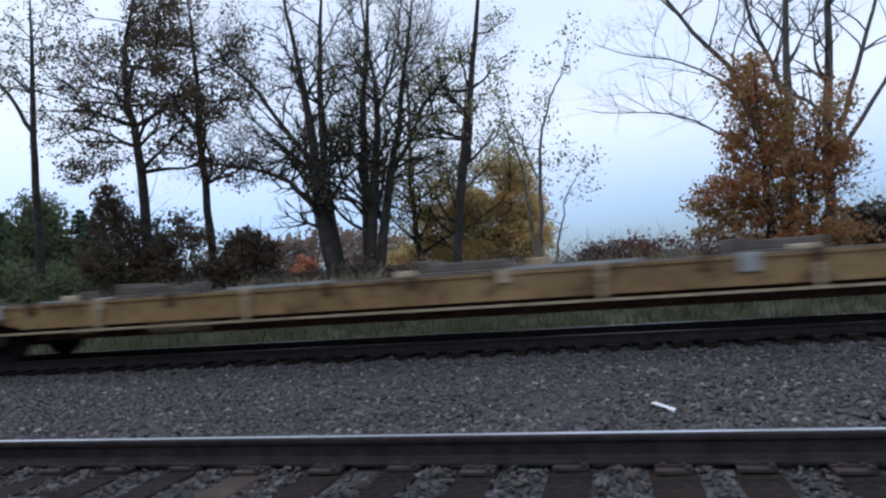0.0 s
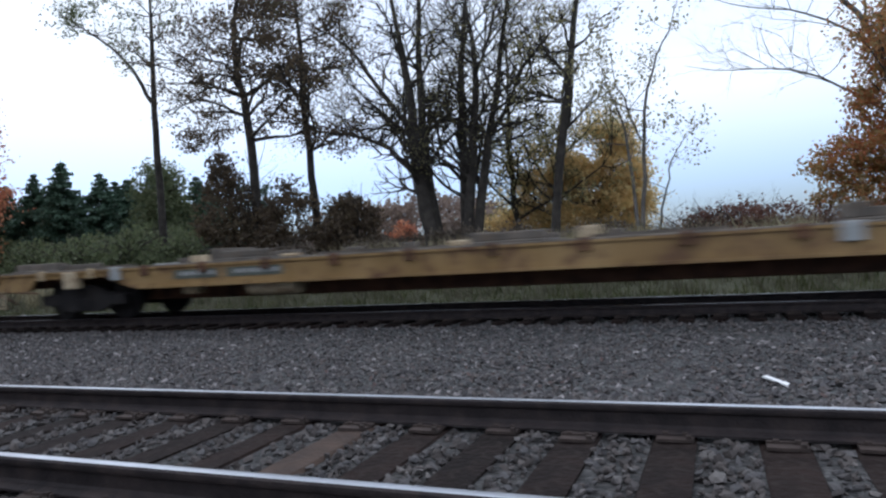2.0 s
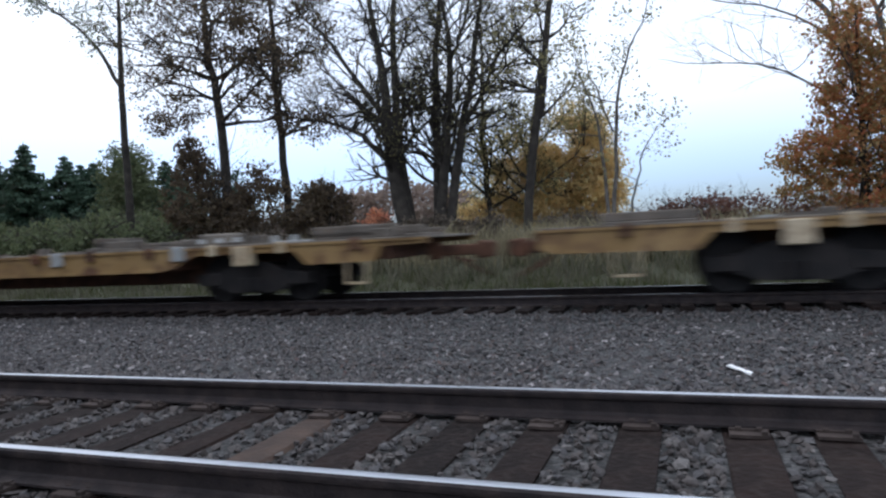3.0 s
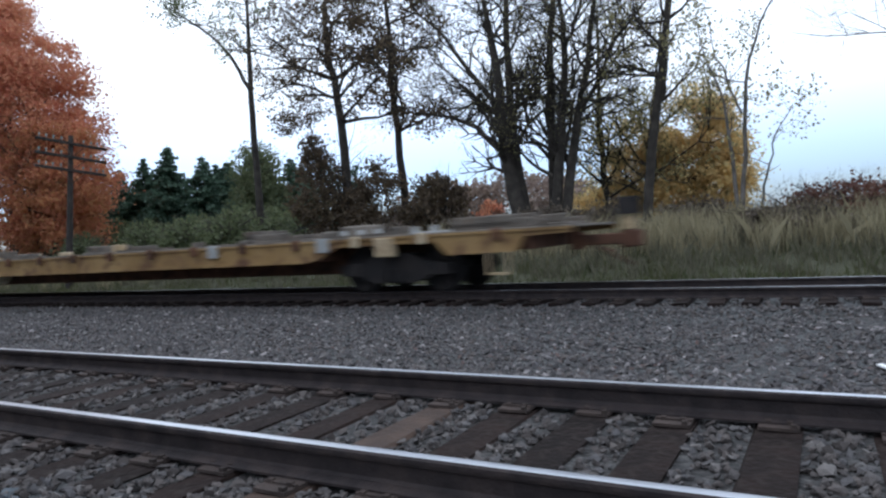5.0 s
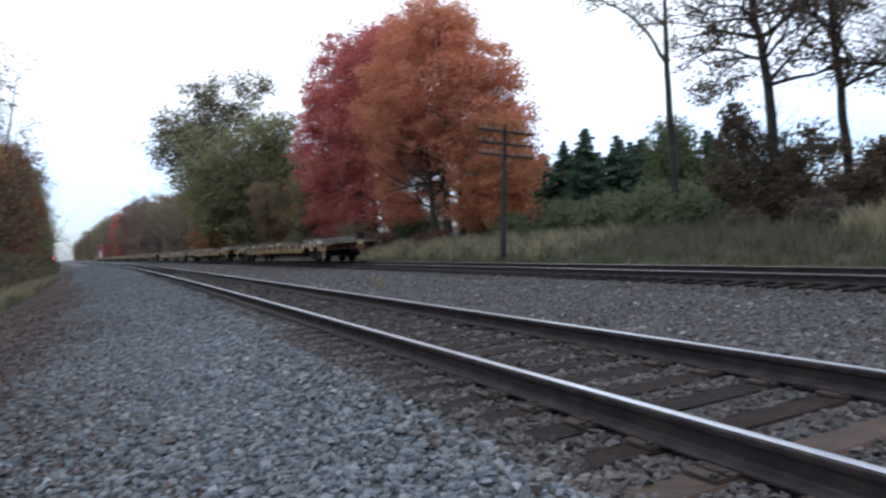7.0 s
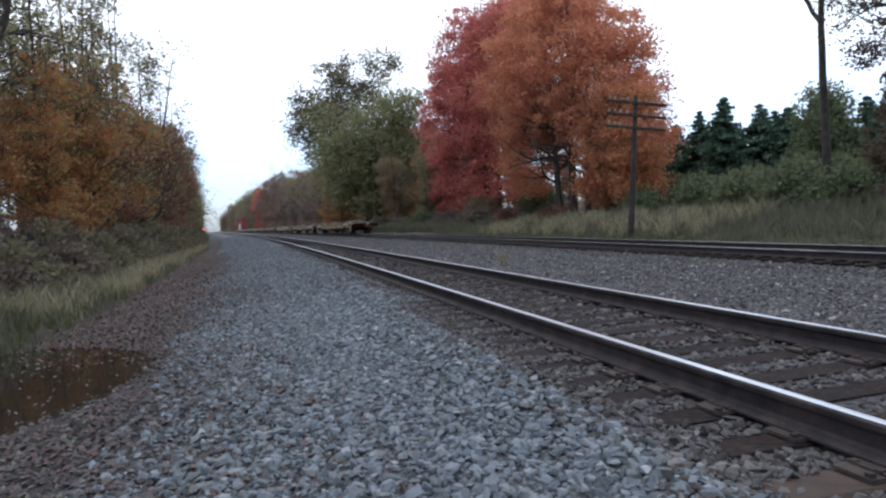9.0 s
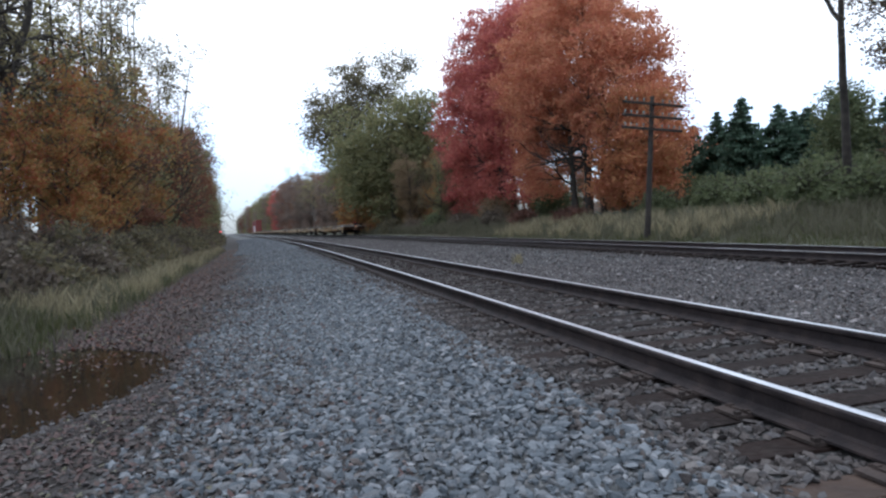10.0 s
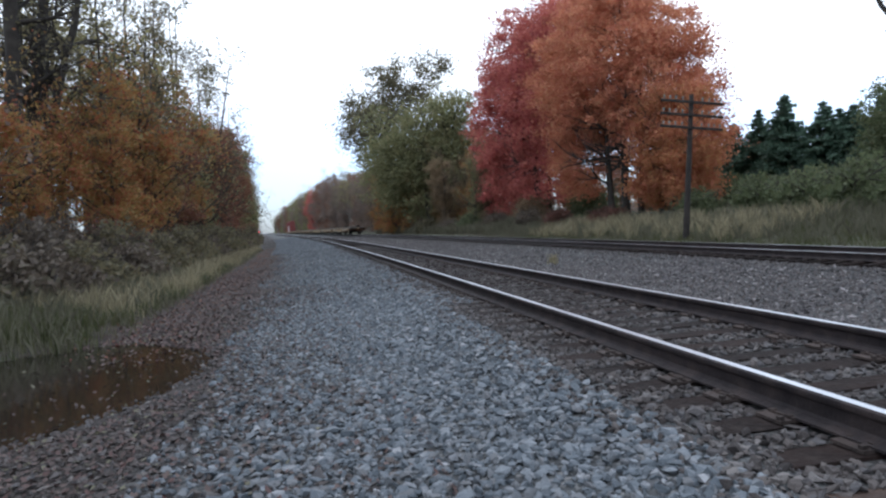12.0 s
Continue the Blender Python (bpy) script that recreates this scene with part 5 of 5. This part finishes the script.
gr = np.random.default_rng(17)
u, y = clumped(gr, 36000, 16.9, 22.4, -9, 62)
blades("tall_grass", "tall dry tan grass on the far bank", gr, u, y, gr.uniform(0.2, 0.85, len(u)) * np.interp(u, [16.9, 18.5, 22.4], [0.4, 0.85, 1.1]), gr.uniform(0.012, 0.03, len(u)), GRASS)
u, y = clumped(gr, 30000, 14.9, 23.0, -9, 50)
blades("short_grass", "green grass on the far bank", gr, u, y, gr.uniform(0.1, 0.4, len(u)), gr.uniform(0.012, 0.03, len(u)), GRASS_GREEN)
u, y = clumped(gr, 16000, 18.0, 23.0, 60, 130)
blades("tall_grass", "tall dry tan grass along the wood", gr, u, y, gr.uniform(0.4, 1.2, len(u)), gr.uniform(0.03, 0.07, len(u)), GRASS)
u, y = clumped(gr, 26000, -5.4, -2.7, 7, 60)
blades("verge_grass", "dry and green grass on the verge", gr, u, y, gr.uniform(0.15, 0.6, len(u)) * np.interp(u, [-5.4, -3.6, -2.7], [1.3, 1.0, 0.4]), gr.uniform(0.008, 0.02, len(u)), GRASS)
u, y = clumped(gr, 8000, -6.0, -3.6, 10.3, 13.0)
blades("verge_grass", "lush green grass behind the puddle", gr, u, y, gr.uniform(0.1, 0.4, len(u)), gr.uniform(0.008, 0.02, len(u)), GRASS_GREEN)
u, y = clumped(gr, 9000, -5.4, -2.8, 6, 30)
blades("verge_grass", "green grass and weeds on the verge", gr, u, y, gr.uniform(0.1, 0.35, len(u)), gr.uniform(0.008, 0.02, len(u)), GRASS_GREEN)
u, y = clumped(gr, 9000, 19.6, 22.6, -3, 13, 30)
blades("dead_weeds", "pale tan dead weeds along the top of the bank", gr, u, y, gr.uniform(0.5, 1.25, len(u)), gr.uniform(0.012, 0.028, len(u)), STRAW)
u, y = clumped(gr, 6000, 17.5, 22.0, 24, 50, 30)
blades("dead_weeds", "pale tan dead weeds below the conifers", gr, u, y, gr.uniform(0.4, 1.0, len(u)), gr.uniform(0.012, 0.03, len(u)), STRAW)
u, y = clumped(gr, 12000, -4.6, -2.9, 13, 60, 24)
blades("dead_weeds", "pale tan grass at the edge of the verge", gr, u, y, gr.uniform(0.2, 0.6, len(u)), gr.uniform(0.01, 0.022, len(u)), STRAW)
blades("weed_tuft", "small dry weed in the gravel", gr, np.full(40, 7.25) + gr.normal(0, 0.08, 40), np.full(40, 18.7) + gr.normal(0, 0.1, 40), gr.uniform(0.15, 0.4, 40), np.full(40, 0.016), STRAW)


def fallen(name, label, n, u0, u1, y0, y1, size, material, seed):
    rng = np.random.default_rng(seed)
    u = np.clip(rng.normal((u0 + u1) / 2, (u1 - u0) / 3.2, n), u0 - 0.6, u1 + 0.6)
    y = y0 + (y1 - y0) * rng.uniform(0, 1, n) ** 1.4
    wet = ((u + 2.7) / 1.75) ** 2 + ((y - 7.6) / 2.45) ** 2 < 1
    keep = ~wet | (rng.uniform(0, 1, n) < 0.1)
    u, y, n = u[keep], y[keep], int(keep.sum())
    c = np.stack([u + np.array([bend(b) for b in y]), y, np.maximum(ground_z(u, y), -0.535 if u1 < 0 else -9.0) + rng.uniform(0.006, 0.035, n)], 1)
    a = rng.uniform(0, 6.28, n)
    e1 = np.stack([np.cos(a), np.sin(a), rng.normal(0, 0.35, n)], 1)
    e2 = np.stack([-np.sin(a), np.cos(a), rng.normal(0, 0.35, n)], 1)
    s = (size * rng.uniform(0.6, 1.3, n))[:, None]
    v = np.stack([c - e1 * s, c - e2 * s * 0.6, c + e1 * s, c + e2 * s * 0.6], 1)
    tagged(new(name, arrays(name, v.reshape(-1, 3), np.arange(4 * n).reshape(n, 4), material)), label, "leaves", kind="stuff")


fallen("fallen_leaves", "brown fallen leaves along the ditch", 16000, -3.0, -0.7, -4.0, 36, 0.022, LITTER, 71)
fallen("fallen_leaves", "matted brown leaves and dirt at the puddle's edge", 14000, -4.6, 0.1, 1.6, 15, 0.024, LITTER, 74)
fallen("fallen_leaves", "matted reddish brown leaves beyond the puddle", 9000, -3.0, -0.9, 8.5, 26, 0.03, LITTER, 77)
fallen("fallen_leaves", "pale curled leaves scattered over the ditch", 2600, -3.4, -0.5, 1.2, 16, 0.022, GRASS, 76)
fallen("fallen_leaves", "tawny fallen leaves at the edge of the verge", 2200, -2.9, -1.4, 9.0, 60, 0.03, L_RUSSET, 75)
fallen("fallen_leaves", "reddish fallen leaves below the maples", 9000, 17.5, 23.5, 34, 74, 0.06, L_MAROON, 73)
fallen("fallen_leaves", "scattered brown leaves on the gravel", 900, 4.8, 9.5, -6, 12, 0.03, LITTER, 72)

# the puddle lies in the dip of the ditch
bm = bmesh.new()
ring = []
for k in range(48):
    a = 2 * math.pi * k / 48
    r = 1 + 0.16 * noise.noise((math.cos(a) * 2, math.sin(a) * 2, 3.0))
    ring.append(bm.verts.new((-2.7 + 1.8 * r * math.cos(a), 7.6 + 2.6 * r * math.sin(a), 0)))
bm.faces.new(ring)
me = bpy.data.meshes.new("puddle")
bm.to_mesh(me)
bm.free()
me.materials.append(WATER)
puddle = tagged(new("puddle", me), "dark still puddle in the leaf-strewn ditch", "water", kind="structure")
puddle.location = (0, 0, -0.53)


# ---------------------------------------------------------------- loose stones
def stone_shapes(rng, n, rich):
    if rich:
        t = (1 + 5 ** 0.5) / 2
        v = np.array([(-1, t, 0), (1, t, 0), (-1, -t, 0), (1, -t, 0), (0, -1, t), (0, 1, t), (0, -1, -t), (0, 1, -t), (t, 0, -1), (t, 0, 1), (-t, 0, -1), (-t, 0, 1)]) / 1.9
        f = np.array([(0, 11, 5), (0, 5, 1), (0, 1, 7), (0, 7, 10), (0, 10, 11), (1, 5, 9), (5, 11, 4), (11, 10, 2), (10, 7, 6), (7, 1, 8), (3, 9, 4), (3, 4, 2), (3, 2, 6), (3, 6, 8), (3, 8, 9), (4, 9, 5), (2, 4, 11), (6, 2, 10), (8, 6, 7), (9, 8, 1)])
    else:
        v = np.array([(1, 0, 0), (-1, 0, 0), (0, 1, 0), (0, -1, 0), (0, 0, 1), (0, 0, -1)], float)
        f = np.array([(0, 2, 4), (2, 1, 4), (1, 3, 4), (3, 0, 4), (2, 0, 5), (1, 2, 5), (3, 1, 5), (0, 3, 5)])
    return v[None] * rng.uniform(0.5, 1.4, (n, len(v), 1)) + rng.normal(0, 0.14, (n, len(v), 3)), f


def gravel(name, label, seed, n, u0, u1, y0, y1, r0, r1, material, rich, keep=None, fall=1.0):
    rng = np.random.default_rng(seed)
    u, y = rng.uniform(u0, u1, n), y0 + (y1 - y0) * rng.uniform(0, 1, n) ** fall
    if keep is not None:
        k = keep(u, y)
        u, y = u[k], y[k]
    n = len(u)
    v, f = stone_shapes(rng, n, rich)
    r = r0 + (r1 - r0) * rng.uniform(0, 1, n) ** 2
    v = v * (r[:, None] * rng.uniform(0.55, 1.45, (n, 3)))[:, None, :] * np.array([1, 1, 0.68])
    a, b = rng.uniform(0, 6.28, n), rng.normal(0, 0.5, n)
    ca, sa, cb, sb = np.cos(a)[:, None], np.sin(a)[:, None], np.cos(b)[:, None], np.sin(b)[:, None]
    x1, z1 = v[:, :, 0] * cb - v[:, :, 2] * sb, v[:, :, 0] * sb + v[:, :, 2] * cb
    x2, y2 = x1 * ca - v[:, :, 1] * sa, x1 * sa + v[:, :, 1] * ca
    c = np.stack([u + np.array([bend(q) for q in y]), y, ground_z(u, y) + r * 0.3 + rng.uniform(0, 0.012, n)], 1)
    p = np.stack([x2, y2, z1], -1) + c[:, None, :]
    faces = (f[None] + (np.arange(n) * v.shape[1])[:, None, None]).reshape(-1, 3)
    tagged(new(name, arrays(name, p.reshape(-1, 3), faces, material)), label, "gravel", kind="stuff")


def between_ties(u, y):
    near_ties = np.array([Y_TIE + k * 0.475 if k not in NEAR_TIES else NEAR_TIES[k] for k in range(-2, 100)])
    off = np.abs(y[:, None] - near_ties[None, :]).min(1)
    return (off > 0.125) & (np.abs(u - XA) > 0.07) & (np.abs(u - XB) > 0.07)


def tie_ends(u, y):
    near_ties = np.array([Y_TIE + k * 0.475 if k not in NEAR_TIES else NEAR_TIES[k] for k in range(-2, 100)])
    off = np.abs(y[:, None] - near_ties[None, :]).min(1)
    stray = np.abs(np.sin(u * 1271.3 + y * 311.7))
    return ((off > 0.11) | (u < 2.05)) & (u > -1.0 + 1.25 * stray ** 2 + 0.2 * np.sin(y * 1.3))


gravel("shoulder_gravel", "loose grey crushed stone beside the rails", 81, 25000, -0.9, 1.85, 0.6, 12.0, 0.014, 0.036, STONE, True, tie_ends, 1.5)
gravel("shoulder_gravel", "loose grey crushed stone beside the rails", 89, 15000, -0.9, 1.85, -5.0, 0.6, 0.014, 0.036, STONE, False, tie_ends)
gravel("shoulder_gravel", "loose grey crushed stone along the track", 82, 16000, -1.4, 2.3, 9.0, 45.0, 0.022, 0.045, STONE, False, tie_ends, 1.6)
gravel("shoulder_gravel", "grimy brownish stone at the tie ends", 87, 6500, 1.6, 2.42, 0.4, 14.0, 0.012, 0.03, STONE_BROWN, True, tie_ends, 1.2)
gravel("verge_gravel", "dirty scattered stones at the ditch", 88, 17000, -2.4, 0.5, 0.3, 16.0, 0.01, 0.034, STONE_BROWN, False, None, 1.3)
gravel("crib_gravel", "brownish crushed stone between the ties", 83, 21000, 1.9, 4.75, -5.5, 10.0, 0.013, 0.033, STONE_BROWN, True, between_ties)
gravel("crib_gravel", "brownish crushed stone between the ties", 84, 9000, 1.9, 4.75, 10.0, 40.0, 0.02, 0.042, STONE_BROWN, False, between_ties)
gravel("bed_gravel", "grey gravel bed between the two tracks", 85, 52000, 4.3, 10.6, -9.0, 17.0, 0.012, 0.04, STONE_BED, False, lambda u, y: np.abs(u - XB) > 0.1)
gravel("bed_gravel", "grey gravel bed between the two tracks", 86, 22000, 4.3, 10.6, 17.0, 60.0, 0.02, 0.045, STONE_BED, False, lambda u, y: np.abs(u - XB) > 0.1)



def between_far_ties(u, y):
    off = np.abs((y + 6.0 + 0.2475) % 0.495 - 0.2475)
    return ((off > 0.12) | (np.abs(u - XF) > 1.3)) & (np.abs(u - XC) > 0.09) & (np.abs(u - XD) > 0.09)


gravel("crib_gravel", "dark brownish stone about the second track", 90, 26000, 10.2, 14.6, -9.0, 24.0, 0.014, 0.04, STONE_BROWN, False, between_far_ties)
gravel("crib_gravel", "dark brownish stone about the second track", 91, 9000, 10.2, 14.6, 24.0, 60.0, 0.022, 0.05, STONE_BROWN, False, between_far_ties)
gravel("shoulder_gravel", "loose grey crushed stone along the track", 92, 15000, -1.6, 2.3, 42.0, 130.0, 0.035, 0.07, STONE, False, None, 1.5)
gravel("bed_gravel", "grey gravel bed between the two tracks", 93, 12000, 4.3, 10.6, 58.0, 140.0, 0.035, 0.07, STONE_BED, False, None, 1.4)
# far down the line a crossing signal shows red
sig = tagged(new("crossing_signal"), "distant crossing signal with two lit red lamps", "signal")
part("mast", cyl(bmesh.new(), 0.07, 0.07, 3.2, Matrix.Translation((0, 0, 1.6)), 10), GREY_STEEL, sig)
part("lamp_bar", boxes((-0.7, 0.7, -0.06, 0.06, 2.3, 2.42)), DARK, sig)
for x in (-0.6, 0.6):
    q = cyl(bmesh.new(), 0.3, 0.3, 0.04, pose(x, -0.06, 2.36, 90, 0, 0), 18)
    hood = part("hood", q, DARK, sig)
    part("lamp_lens", cyl(bmesh.new(), 0.2, 0.2, 0.05, pose(x, -0.1, 2.36, 90, 0, 0), 18), RED_DIM, hood, "lit red lens")
sig.location = (-3.9 + bend(300.0), 300.0, gz_at(-3.9 + bend(300.0), 300.0))

# a scrap of white litter lies by the near track
bm = boxes((-0.17, 0.0, -0.03, 0.03, 0.0, 0.015), (0.0, 0.17, -0.025, 0.025, 0.0, 0.015))
for v in bm.verts:
    v.co.z += 0.012 * math.sin(v.co.x * 14)
me = bpy.data.meshes.new("paper_scrap")
bm.to_mesh(me)
bm.free()
me.materials.append(WHITE_LITTER)
scrap = tagged(new("paper_scrap", me), "white strip of litter on the gravel", "litter")
scrap.matrix_world = pose(6.53, -0.46, -0.385, 0, 0, 31)


# ---------------------------------------------------------------- what moves
def motions():
    """The train runs along the far track; each wheelset rolls."""
    ends = [k / 5 for k in range(61)]

    def run(t):
        return SPEED * t + float(np.interp(t, (0, 5.3, 6.5, 7.5, 9.5, 10.5, 12), (0, 0, 1.5, 3.3, 7.3, 9.4, 10.6)))

    def flash(t):
        n, f = divmod(t + 1.76, 1.53)
        return 360 * n + float(np.interp(f, (0.15, 0.3, 0.557, 0.607), (0, 180, 180, 360)))

    placed = set()
    for thing, ahead in TRAIN:
        lift = 2.62 if ahead in placed and thing.name.startswith("shipping") else 0.0
        placed.add(ahead)
        rows = []
        for t in ends:
            y = LAST0 + ahead + run(t)
            rows.append((t, pose(XF + bend(y), y, ZFAR + lift, 0, 0, math.degrees(heading(y)))))
        walk(thing, rows)
        for o in thing.children_recursive:
            if o.name.startswith("flasher_drum"):
                # the lens shows to the rear for a quarter second in each one and a half
                x, y, z = o.location
                walk(o, [(k / 50, pose(x, y, z, 0, 0, flash(k / 50))) for k in range(601)])
            if o.name.startswith("wheelset"):
                x, y, z = o.location
                walk(o, [(k / 30, pose(x, y, z, -math.degrees(run(k / 30) / 0.46), 0, 0)) for k in range(361)])


motions()
